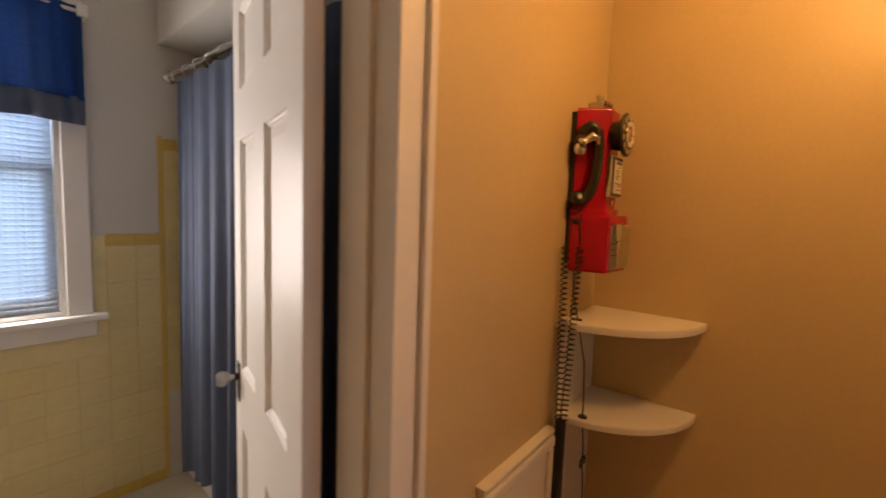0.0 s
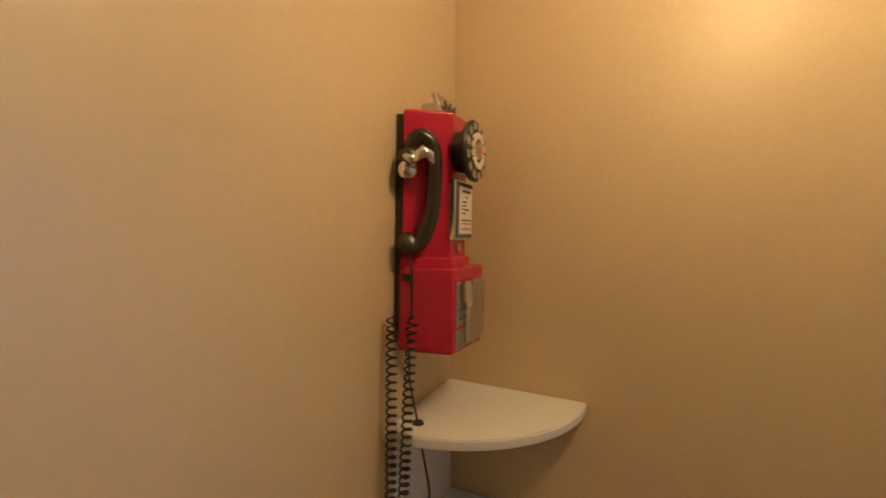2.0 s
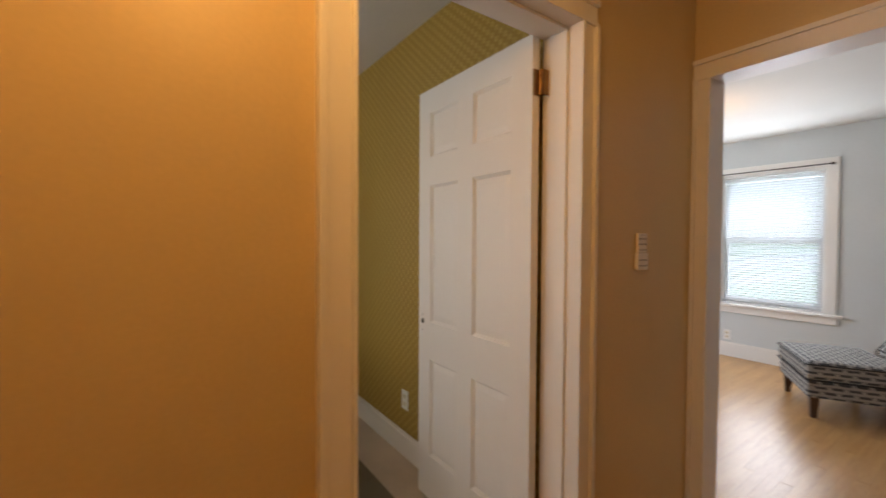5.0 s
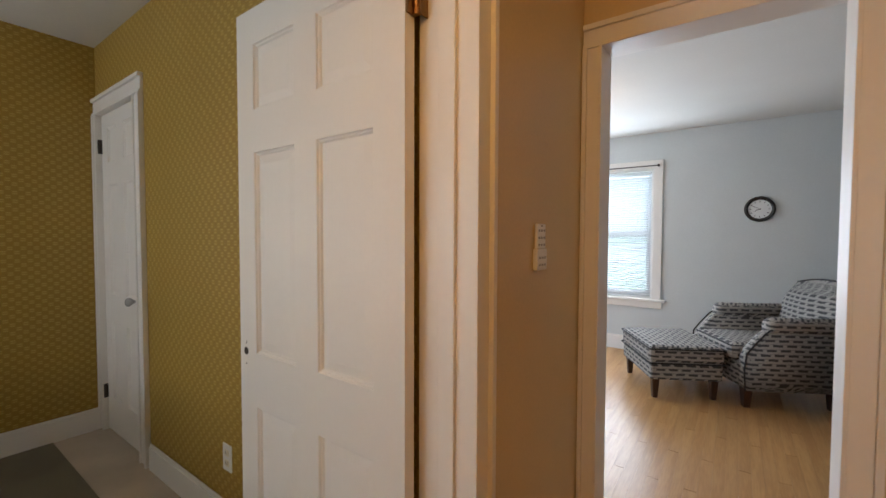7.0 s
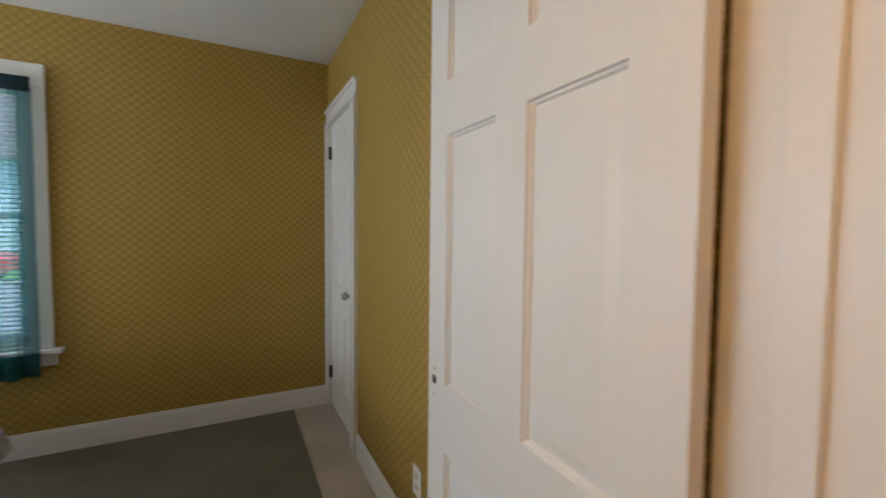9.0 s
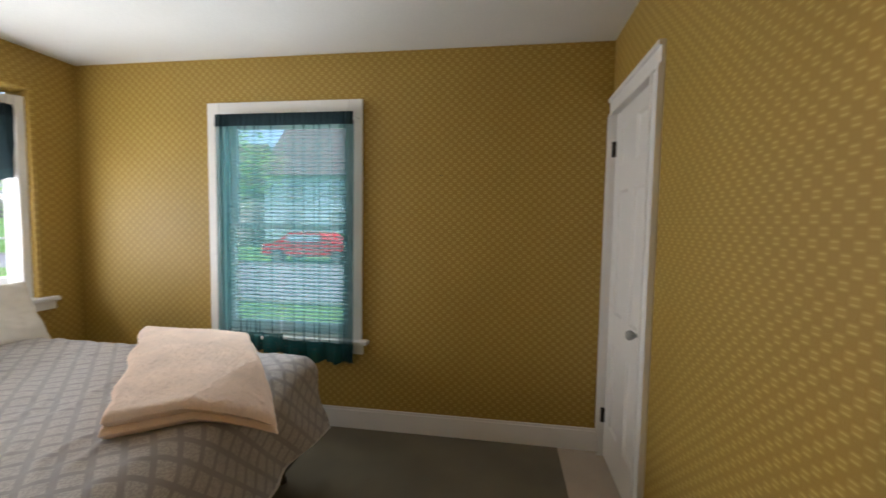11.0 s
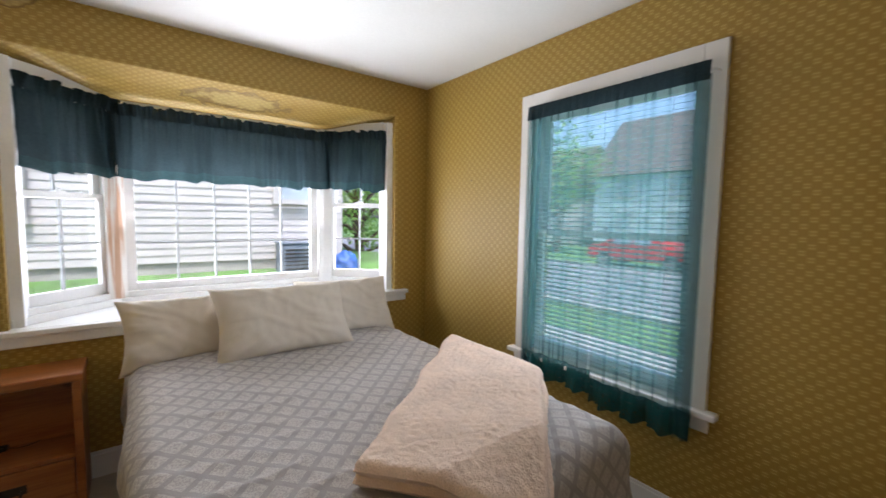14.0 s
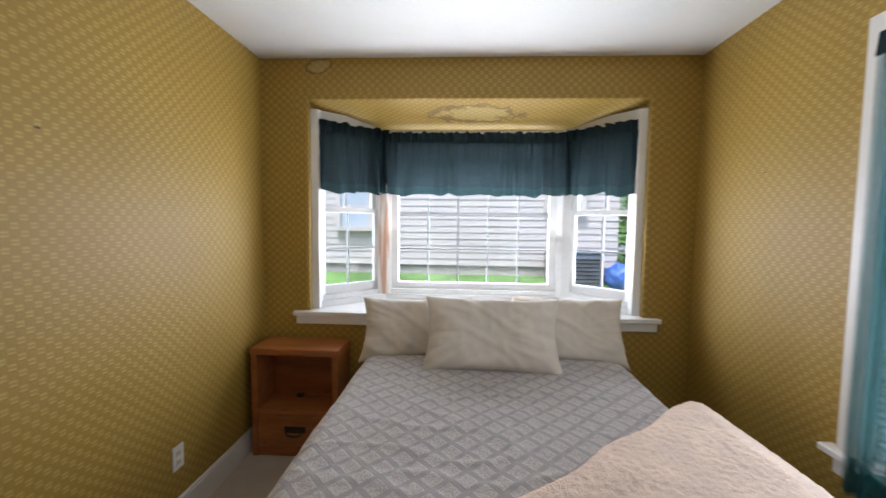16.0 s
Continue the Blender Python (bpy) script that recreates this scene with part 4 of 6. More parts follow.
# ---- lamps that the place has ----
hall_lamp = thing("ceiling_lamp", (1.22, 0.15, HC), "warm glowing flush ceiling lamp in the hall", "ceiling lamp")
bm = bmesh.new()
lathe(bm, ((0.105, -0.03), (0.115, -0.012), (0.115, 0.0)), pose(1.22, 0.15, HC), 28)
part("base_ring", bm, M_BRASS, hall_lamp)
bm = bmesh.new()
lathe(bm, ((0.02, -0.105), (0.06, -0.098), (0.09, -0.075), (0.10, -0.03)), pose(1.22, 0.15, HC), 28)
part("shade", bm, M_LAMP, hall_lamp, "glowing amber glass shade", smooth=True)
hl = bpy.data.lights.new("hall_bulb", "POINT")
hl.energy, hl.color, hl.shadow_soft_size = HALL_WATTS, (1.0, 0.51, 0.12), 0.09
new("hall_bulb", hl).location = (1.22, 0.15, HC - 0.28)
lr_lamp = thing("ceiling_lamp", (2.50, -3.56, LC), "lit amber flush lamp on the living room ceiling", "ceiling lamp")
bm = bmesh.new()
lathe(bm, ((0.12, -0.03), (0.13, -0.012), (0.13, 0.0)), pose(2.50, -3.56, LC), 28)
part("base_ring", bm, M_BRASS, lr_lamp)
bm = bmesh.new()
lathe(bm, ((0.02, -0.10), (0.07, -0.09), (0.10, -0.07), (0.115, -0.03)), pose(2.50, -3.56, LC), 28)
part("shade", bm, M_LAMP_LR, lr_lamp, smooth=True)
ll = bpy.data.lights.new("living_bulb", "POINT")
ll.energy, ll.color, ll.shadow_soft_size = 1.2, (1.0, 0.58, 0.25), 0.09
new("living_bulb", ll).location = (2.50, -3.56, LC - 0.20)

# ---- bedroom ----
setting("rug", boxes((2.42, BE - 0.028, -0.755, 2.05, 0.0, 0.009), bevel=0.003), M_RUG, "grey-brown flat rug with straight edges", "rug")

QX0, QX1, QY0, QY1, QT = 2.70, 4.20, 0.60, 2.64, 0.695
bed = thing("bed", (3.45, 1.62, 0), "queen bed pushed under the bay window", "bed")
part("mattress", boxes((QX0 + 0.03, QX1 - 0.03, QY0 + 0.03, QY1, 0.43, QT - 0.015), bevel=0.05), M_MATTRESS, bed)
part("box_spring", boxes((QX0 + 0.04, QX1 - 0.04, QY0 + 0.04, QY1, 0.20, 0.43), bevel=0.02), M_MATTRESS, bed)
part("bed_frame", boxes((QX0 + 0.06, QX1 - 0.06, QY0 + 0.06, QY0 + 0.10, 0.16, 0.20), (QX0 + 0.06, QX1 - 0.06, QY1 - 0.08, QY1 - 0.04, 0.16, 0.20),
     (QX0 + 0.06, QX0 + 0.10, QY0 + 0.10, QY1 - 0.08, 0.16, 0.20), (QX1 - 0.10, QX1 - 0.06, QY0 + 0.10, QY1 - 0.08, 0.16, 0.20)), M_IRON, bed)
for lx in (QX0 + 0.11, QX1 - 0.11):
    for ly in (QY0 + 0.16, QY1 - 0.14):
        part("leg", lathe(bmesh.new(), ((0.026, 0.009), (0.026, 0.03), (0.018, 0.04), (0.018, 0.16)), pose(lx, ly, 0), 12), M_IRON, bed)


def edge_roll(s, lo, hi, r):
    """A length laid over an edge: the place along and the fall below the top."""
    for side, d in ((-1, lo + r - s), (1, s - hi + r)):
        if d > 0:
            a = d / r
            if a < math.pi / 2:
                q, f = r * math.sin(a), r * (1 - math.cos(a))
            else:
                q, f = r, r + (d - r * math.pi / 2)
            return (lo + r - q if side < 0 else hi - r + q), f
    return s, 0.0


def spread_point(u, v):
    x = QX0 - 0.40 + u * (QX1 - QX0 + 0.80)
    y = QY0 - 0.42 + v * (QY1 - QY0 + 0.42 + 0.02)
    px, fx = edge_roll(x, QX0, QX1, 0.09)
    py, fy = edge_roll(y, QY0, 9.0, 0.10)
    fall = min(math.hypot(fx, fy), 0.44)
    p, q = (x + y) / 0.105, (x - y) / 0.105
    puff = 0.0045 * math.sqrt(abs(math.sin(math.pi * p) * math.sin(math.pi * q)))
    n1 = noise.noise((x * 2.2, y * 2.2, 0.3))
    n2 = noise.noise((x * 9, y * 5, 1.7))
    ridge = max(0.0, 1 - abs(noise.noise((x * 2.6 + 3, y * 6.5, 4.1))) * 6)
    top = QT + 0.010 * n1 + 0.004 * n2 + 0.006 * ridge * (1 if fall < 0.02 else 0) + puff
    flare = 0.022 * math.sin(9 * (x + y) + 3 * n1) * min(1, fall / 0.3)
    if fx > 0.05:
        px += flare * (1 if x > 3 else -1) + 0.05 * fall * (1 if x > 3 else -1)
    if fy > 0.05:
        py -= flare + 0.05 * fall
    return (px, py, top - fall)


bm = grid(bmesh.new(), 190, 210, spread_point, lambda u, v: (u * 2.30, v * 2.48))
spread = thing("bedspread", (3.45, 1.6, QT), "grey quilted bedspread with pale damask diamonds, slightly rumpled", "bedspread")
part("cloth", bm, M_QUILT, spread, smooth=True)
for pts in ([spread_point(k / 120, 0.0) for k in range(121)], [spread_point(0.0, k / 120) for k in range(121)], [spread_point(1.0, k / 120) for k in range(121)]):
    part("binding", tube(bmesh.new(), pts, 0.006, 6), M_MATTRESS, spread, smooth=True)


def crease(p, k):
    """A soft ridge along the zero line of a noise field."""
    s = max(0.0, 1 - abs(noise.noise(p)) * k)
    return s * s * (3 - 2 * s)


def pillow(m, w, h, d, seed, label):
    bm = bmesh.new()
    n = 60

    def side(sgn):
        def f(u, v):
            a, b = 2 * u - 1, 2 * v - 1
            ea, eb = (1 - abs(a) ** 3.2), (1 - abs(b) ** 3.2)
            t = max(0.0, ea * eb) ** 0.42
            pinch = 1 - 0.15 * (1 - abs(a) ** 2) * (abs(b) ** 4)
            pinch2 = 1 - 0.10 * (1 - abs(b) ** 2) * (abs(a) ** 4)
            x, y = a * w / 2 * pinch2, b * h / 2 * pinch
            wr = noise.noise((x * 5 + seed, y * 4, seed)) * 0.016 + 0.004 * noise.noise((x * 24 + seed, y * 11 + x * 8, seed + 3))
            ang, rad = math.atan2(b, a), math.hypot(a, b)
            fold = 0.007 * crease((x * 5 + y * 6 + seed, (x - y) * 1.5, seed), 3.2)
            fold += 0.015 * min(1, rad) ** 2 * crease((ang * 2.6, rad * 1.2, seed + 6), 2.6)
            fold += 0.003 * crease((x * 13 - y * 5, y * 7 + x * 3, seed + 2), 2.4)
            return (x, y, sgn * (d / 2 * t + (wr + fold) * t) + 0.012 * noise.noise((x * 4, y * 4, seed + 9)))
        return f

    grid(bm, n, n, side(1))
    grid(bm, n, n, side(-1))
    bmesh.ops.remove_doubles(bm, verts=bm.verts, dist=0.0015)
    bmesh.ops.recalc_face_normals(bm, faces=bm.faces)
    bmesh.ops.transform(bm, matrix=m, verts=bm.verts)
    return tagged(part("pillow", bm, M_PILLOW, None, "", True), label, "pillow", "pillows at the head of the bed")


pillow(pose(3.00, 2.49, 0.815, 62, 0, 4), 0.68, 0.40, 0.17, 1.3, "ivory cotton pillow leaning on the bay sill")
pillow(pose(3.90, 2.48, 0.83, 60, 0, -5), 0.66, 0.42, 0.17, 4.9, "ivory cotton pillow with a pointed upper corner")
pillow(pose(3.435, 2.27, 0.845, 58, 0, -2), 0.76, 0.45, 0.19, 8.2, "plump ivory pillow standing in front of the others")


def bed_height(x, y):
    d = max(QX0 - x, x - (QX1 - 0.06), QY0 + 0.07 - y, 0.0)
    return QT + 0.008 - (0.35 * d + 1.1 * d * d)


def throw_layer(bm, u0, u1, v0, v1, base, thick, seed):
    ux, uy = Vector((0.765, 0.644)), Vector((0.644, -0.765))
    o = Vector((3.185, 0.845))

    def surf(top):
        def f(a, b):
            s, t = u0 + a * (u1 - u0), v0 + b * (v1 - v0)
            edge = min(a * (u1 - u0), (1 - a) * (u1 - u0), b * (v1 - v0), (1 - b) * (v1 - v0))
            rr = thick / 2
            k = math.sqrt(max(0.0, 1 - (1 - min(1, edge / rr)) ** 2))
            wob = 0.018 * noise.noise((s * 5, t * 5, seed))
            p = o + ux * s + uy * (t + wob)
            z = bed_height(p.x, p.y) + base + rr + (rr if top else -rr) * k
            if top:
                z += 0.010 * noise.noise((s * 4, t * 4, seed + 2)) * k
                z += (0.0045 * noise.noise((p.x * 55, p.y * 55, seed)) + 0.003 * noise.noise((p.x * 130, p.y * 130, seed))) * k
            q = 0.004 * noise.noise((s * 70, t * 70, seed + 5)) * (1 - k)
            return (p.x + q, p.y - q, z)
        return f

    grid(bm, 190, 84, surf(True))
    grid(bm, 60, 26, surf(False))
    return bm


throw = thing("throw_blanket", (3.75, 1.0, QT), "thick cream sherpa throw folded over the bed corner", "blanket")
part("lower_fold", throw_layer(bmesh.new(), 0.01, 1.36, 0.0, 0.53, 0.004, 0.046, 2.0), M_SHERPA, throw, smooth=True)
part("upper_fold", throw_layer(bmesh.new(), -0.01, 1.33, 0.01, 0.515, 0.050, 0.052, 6.0), M_SHERPA, throw, smooth=True)

# nightstand
NX0, NX1, NY0, NY1, NT = 1.985, 2.525, 2.445, 2.706, 0.683
night = thing("nightstand", (2.255, 2.575, 0), "orange pine nightstand with an open shelf and one drawer", "nightstand")
part("top", boxes((NX0 - 0.004, NX1 + 0.008, NY0 - 0.012, NY1, NT - 0.042, NT), bevel=0.007), M_PINE, night)
for a, b in ((NX0, NX0 + 0.035), (NX1 - 0.035, NX1)):
    part("side_panel", boxes((a, b, NY0, NY1, 0, NT - 0.042), bevel=0.003), M_PINE, night)
part("back_panel", boxes((NX0 + 0.035, NX1 - 0.035, NY1 - 0.012, NY1 - 0.002, 0.06, NT - 0.042)), M_PINE, night)
part("shelf", boxes((NX0 + 0.035, NX1 - 0.035, NY0 + 0.004, NY1 - 0.012, 0.268, 0.29), bevel=0.002), M_PINE, night)
dr = part("drawer", boxes((NX0 + 0.038, NX1 - 0.038, NY0 + 0.002, NY0 + 0.022, 0.075, 0.262), (NX0 + 0.05, NX1 - 0.05, NY0 + 0.022, NY1 - 0.03, 0.09, 0.24), bevel=0.003), M_PINE, night)
bm = tube(bmesh.new(), [(2.205, NY0 - 0.004, 0.178), (2.205, NY0 - 0.018, 0.168), (2.215, NY0 - 0.024, 0.150), (2.255, NY0 - 0.026, 0.144), (2.295, NY0 - 0.024, 0.150), (2.305, NY0 - 0.018, 0.168), (2.305, NY0 - 0.004, 0.178)], 0.006)
box(bm, 2.19, 2.32, NY0 - 0.002, NY0 + 0.003, 0.155, 0.195, 0.001)
part("handle", bm, M_IRON, dr, "dark bronze bail handle")
part("plinth", boxes((NX0 + 0.035, NX1 - 0.035, NY0 + 0.012, NY0 + 0.03, 0.0, 0.07)), M_PINE, night)
gadget = thing("power_adapter", (2.21, 2.60, 0.29), "small black plastic box lying on the nightstand shelf", "adapter")
part("case", boxes((2.18, 2.23, 2.645, 2.68, 0.29, 0.314), bevel=0.007), M_BLACK, gadget)
part("cable", tube(bmesh.new(), [(2.228, 2.662, 0.302), (2.26, 2.65, 0.294), (2.30, 2.655, 0.293), (2.34, 2.685, 0.293)], 0.002), M_BLACK, gadget)


# curtains
def pleats(s, seed, k):
    return math.sin(s * k + 2.2 * noise.noise((s * 3.1, seed, 0))) + 0.5 * math.sin(s * k * 2.3 + 4 * noise.noise((s * 2.3, seed, 5)))


def curtain_sheet(bm, m, w, z_lo, z_hi, amp, k, seed, nu=120, nv=30, gather=0.0, hem_wave=0.006, top_wave=0.0):
    """gather pulls the lower part of the sheet in from its far edge."""
    def f(u, v):
        x = u * w
        z0 = z_lo + hem_wave * (noise.noise((x * 6, seed, 1)) + 0.55 * pleats(x, seed, k))
        z = z0 + v * (z_hi + top_wave * pleats(x, seed + 1, 0.8 * k) - z0)
        loose = 0.35 + 0.65 * (1 - v)
        y = amp * loose * pleats(x, seed, k) - 0.01 * (1 - v)
        x += 0.25 * amp * math.cos(x * k) * loose - gather * x * max(0.0, 1 - 3 * v)
        return m @ Vector((x, y, z))
    return grid(bm, nu, nv, f)


def sheer_panel(x0, x1, z_lo, seed, label):
    """One panel of the sheers on the tall window. Local x runs from north to south along the wall."""
    e = thing("sheer_curtain", (BE - 0.065, EY1 - (x0 + x1) / 2, z_lo), label, "curtain", "sheers on the tall window")
    w = x1 - x0
    m = Matrix.Translation((BE - 0.062, EY1 - x0, 0)) @ pose(0, 0, 0, 0, 0, -90)
    part("cloth", curtain_sheet(bmesh.new(), m, w, z_lo + 0.115, 2.065, 0.016, 62, seed, gather=0.0 if seed > 2 else 0.02), M_SHEER, e, smooth=True)
    part("hem", curtain_sheet(bmesh.new(), m @ Matrix.Translation((0, -0.006, 0)), w, z_lo, z_lo + 0.13, 0.026, 46, seed, nv=8), M_HEM, e, "dark doubled hem", smooth=True)
    part("header", curtain_sheet(bmesh.new(), m @ Matrix.Translation((0, -0.016, 0)), w, 2.035, 2.118, 0.005, 130, seed, nv=6, hem_wave=0.003), M_VALANCE, e, "dark gathered header", smooth=True)
    part("edge_fold", curtain_sheet(bmesh.new(), m @ Matrix.Translation((0.0 if seed < 2 else w - 0.10, -0.012, 0)), 0.10, z_lo + 0.01, 2.06, 0.012, 120, seed, nu=24), M_SHEER, e, smooth=True)
    part("edge_fold", curtain_sheet(bmesh.new(), m @ Matrix.Translation((0.0 if seed < 2 else w - 0.055, -0.020, 0)), 0.055, z_lo + 0.01, 2.06, 0.010, 140, seed, nu=24), M_SHEER, e, smooth=True)
    rng = random.Random(int(seed))
    for k in range(6):
        x = 0.07 + (w - 0.13) * (k + rng.uniform(0.1, 0.9)) / 6
        part("fold", curtain_sheet(bmesh.new(), m @ Matrix.Translation((x, -0.020, 0)), rng.uniform(0.010, 0.026), z_lo + 0.12, 2.06, 0.010, 150, seed + k, nu=8), M_SHEER, e, smooth=True)
    return e


sheer_panel(0.012, 0.484, 0.515, 1.0, "translucent teal sheer curtain panel with a dark hem")
sheer_panel(0.481, 0.985, 0.475, 3.0, "translucent teal sheer curtain panel, slightly longer, dark hem")
crod = thing("curtain_rod", (BE - 0.06, 1.08, 2.08), "thin white curtain rod inside the sheer header", "curtain rod")
part("pole", tube(bmesh.new(), [(BE, 1.565, 2.082), (BE - 0.05, 1.56, 2.082), (BE - 0.062, 1.545, 2.082), (BE - 0.062, 0.585, 2.082), (BE - 0.05, 0.57, 2.082), (BE, 0.565, 2.082)], 0.005), M_SILL, crod)


def valance(p, q, z_lo, z_hi, seed, label, mat, off=0.045, inset=0.0):
    """Gathered cloth on a rod: a body with deep uneven folds, a heavy hem and a frilled heading that stands above the rod."""
    m = along(p, q) @ Matrix.Translation((inset, -off, 0))
    L = (q - p).length - 2 * inset
    e = thing("valance", tuple(m @ Vector((L / 2, 0, z_lo))), label, "valance", "valances in the bay")
    rod_z = z_hi - 0.045

    def fold(x, k):
        return math.sin(k * x + 3.0 * noise.noise((x * 4.3, seed, 0))) + 0.6 * math.sin(1.9 * k * x + 5.0 * noise.noise((x * 3.1, seed, 7)))

    def low_edge(x):
        return z_lo + 0.022 * noise.noise((x * 3.3, seed, 2)) + 0.010 * fold(x, 27) + 0.006 * noise.noise((x * 30, seed, 4))

    def sheet(v0, v1):
        def f(u, v):
            x, t = u * L, v0 + (v1 - v0) * v
            z = low_edge(x) + t * (rod_z - low_edge(x))
            tight, loose = t ** 2, 1 - 0.75 * t
            y = 0.034 * loose * fold(x, 27) + 0.007 * tight * fold(x, 110) + 0.006 * noise.noise((x * 9, t * 5, seed)) - 0.012 * (1 - t)
            return m @ Vector((x + 0.006 * math.cos(27 * x) * loose, y, z))
        return f

    def frill(u, v):
        x = u * L
        top = z_hi + 0.018 + 0.018 * noise.noise((x * 26, seed, 3)) + 0.006 * fold(x, 90)
        z = rod_z - 0.012 + v * (top - rod_z + 0.012)
        y = -0.014 + 0.019 * (0.35 + v) * fold(x + 0.004 * v, 90) - 0.010 * v + 0.010 * v * noise.noise((x * 14, seed, 9))
        return m @ Vector((x, y, z))

    part("cloth", grid(bmesh.new(), 320, 20, sheet(0.15, 1.0)), mat, e, smooth=True)
    part("hem", grid(bmesh.new(), 320, 6, sheet(0.0, 0.15)), M_VALANCE_HEM, e, smooth=True)
    part("ruffle", grid(bmesh.new(), 420, 8, frill), mat, e, "tightly gathered ruffle", smooth=True)
    part("pole", tube(bmesh.new(), [m @ Vector((0, 0.012, rod_z)), m @ Vector((L, 0.012, rod_z))], 0.005), M_SILL, e)
    return e


valance(A, B, 1.665, 2.115, 1.0, "dark teal gathered valance on the bay side window", M_VALANCE, inset=0.03)
valance(B, C, 1.665, 2.105, 4.0, "wide dark teal gathered valance across the bay", M_VALANCE, off=0.06, inset=-0.02)
valance(C, D, 1.665, 2.115, 7.0, "dark teal gathered valance on the bay side window", M_VALANCE, inset=0.03)


def outlet(name, m, label):
    e = new(name)
    e.matrix_world = m
    ORIGIN[e.name] = Vector((0, 0, 0))
    tagged(e, label, "outlet")
    part("plate", boxes((-0.036, 0.036, -0.005, 0, -0.058, 0.058), bevel=0.002), M_SILL, e, local=True)
    for z in (-0.022, 0.022):
        s = part("socket", boxes((-0.016, 0.016, -0.0075, -0.004, z - 0.014, z + 0.014), bevel=0.002), M_CREAM, e, local=True)
        part("slots", boxes((-0.008, -0.0055, -0.0082, -0.007, z - 0.005, z + 0.006), (0.0055, 0.008, -0.0082, -0.007, z - 0.005, z + 0.006)), M_INK, s, local=True)
    return e


outlet("wall_outlet", pose(3.07, BS, 0.335, 0, 0, 180), "white wall outlet on papered wall above the baseboard")
outlet("wall_outlet", pose(BW, 1.865, 0.335, 0, 0, 90), "white wall outlet on papered wall beside the bed")
outlet("wall_outlet", pose(2.86, LY0, 0.24, 0, 0, 180), "white wall outlet low on the living room wall")
for x, y, z, r in ((BW, 1.30, 1.745, 0.008), (BW, 2.05, 1.70, 0.004), (BE, 2.15, 1.724, 0.006), (BE, 0.02, 1.72, 0.005)):
    s = 1 if x < 3 else -1
    tagged(part("nail_hole", lathe(bmesh.new(), ((r, -0.0005), (r * 0.7, 0.001)), pose(x, y, z, 0, 90 * s, 0) @ Matrix.Diagonal((0.5, 1.6, 1, 1)), 8), M_IRON), "small dark nail hole torn in the wallpaper", "nail hole", "", "structure")

# ---- hall: shelf corner ----
shelf = thing("corner_shelf", (1.68, 0.76, 0.5), "white quarter-round two-tier corner shelf in the hall", "shelf")


def quarter(z, rx, ry, t=0.022):
    pts = [(HE, HN)] + [(HE - rx * math.sin(a), HN - ry * math.cos(a)) for a in [math.pi / 2 * k / 28 for k in range(29)]]
    bm = prism(bmesh.new(), pts[::-1], z - t, z)
    es = [e for e in bm.edges if abs(e.verts[0].co.z - e.verts[1].co.z) < 1e-6]
    bmesh.ops.bevel(bm, geom=es, offset=0.003, segments=2, affect="EDGES")
    return bm


part("board", quarter(1.078, 0.318, 0.345), M_WHITE, shelf)
part("board", quarter(0.788, 0.30, 0.335), M_WHITE, shelf)
part("side_board", boxes((1.515, HE - 0.002, HN - 0.012, HN, 0.30, 1.056), bevel=0.002), M_WHITE, shelf)
part("grommet", lathe(bmesh.new(), ((0.014, 0), (0.012, 0.004), (0.006, 0.004)), pose(1.545, 0.806, 0.788), 16), M_BLACK, shelf)
part("grommet", lathe(bmesh.new(), ((0.012, 0), (0.010, 0.004), (0.006, 0.004)), pose(1.548, 0.838, 1.078), 16), M_BLACK, shelf)

hatch = thing("wall_panel", (1.29, HN, 0.15), "white moulded access panel low on the hall wall", "panel", "", "structure")
part("frame", boxes((1.105, 1.470, HN - 0.022, HN, 0.10, 0.757), bevel=0.003), M_WHITE, hatch)
part("ledge", boxes((1.100, 1.475, HN - 0.030, HN, 0.757, 0.764), bevel=0.002), M_WHITE, hatch)
for r in ((1.105, 1.470, 0.715, 0.745), (1.105, 1.470, 0.112, 0.142), (1.117, 1.147, 0.142, 0.715), (1.428, 1.458, 0.142, 0.715)):
    part("moulding", boxes((r[0], r[1], HN - 0.034, HN - 0.022, r[2], r[3]), bevel=0.005), M_WHITE, hatch)

# ---- the red telephone ----
phone = thing("wall_telephone", (1.60, HN, 1.235), "retro red rotary pay telephone with chrome fittings on the wall", "telephone")


part("back_plate", boxes((1.526, 1.705, HN - 0.014, HN, 1.25, 1.690), bevel=0.002), M_BLACK, phone, "black back plate")


def case(plan, z0, z1, r):
    bm = prism(bmesh.new(), plan, z0, z1)
    bmesh.ops.bevel(bm, geom=list(bm.edges), offset=r, segments=3, profile=0.6, affect="EDGES")
    return bm


UP = [(1.531, 0.873), (1.588, 0.791), (1.670, 0.791), (1.700, 0.873)]


def swell(plan, d):
    cx, cy = 1.622, 0.873
    return [(x + (d if x > cx else -d), y - (d if y < cy - 0.02 else 0)) for x, y in plan]


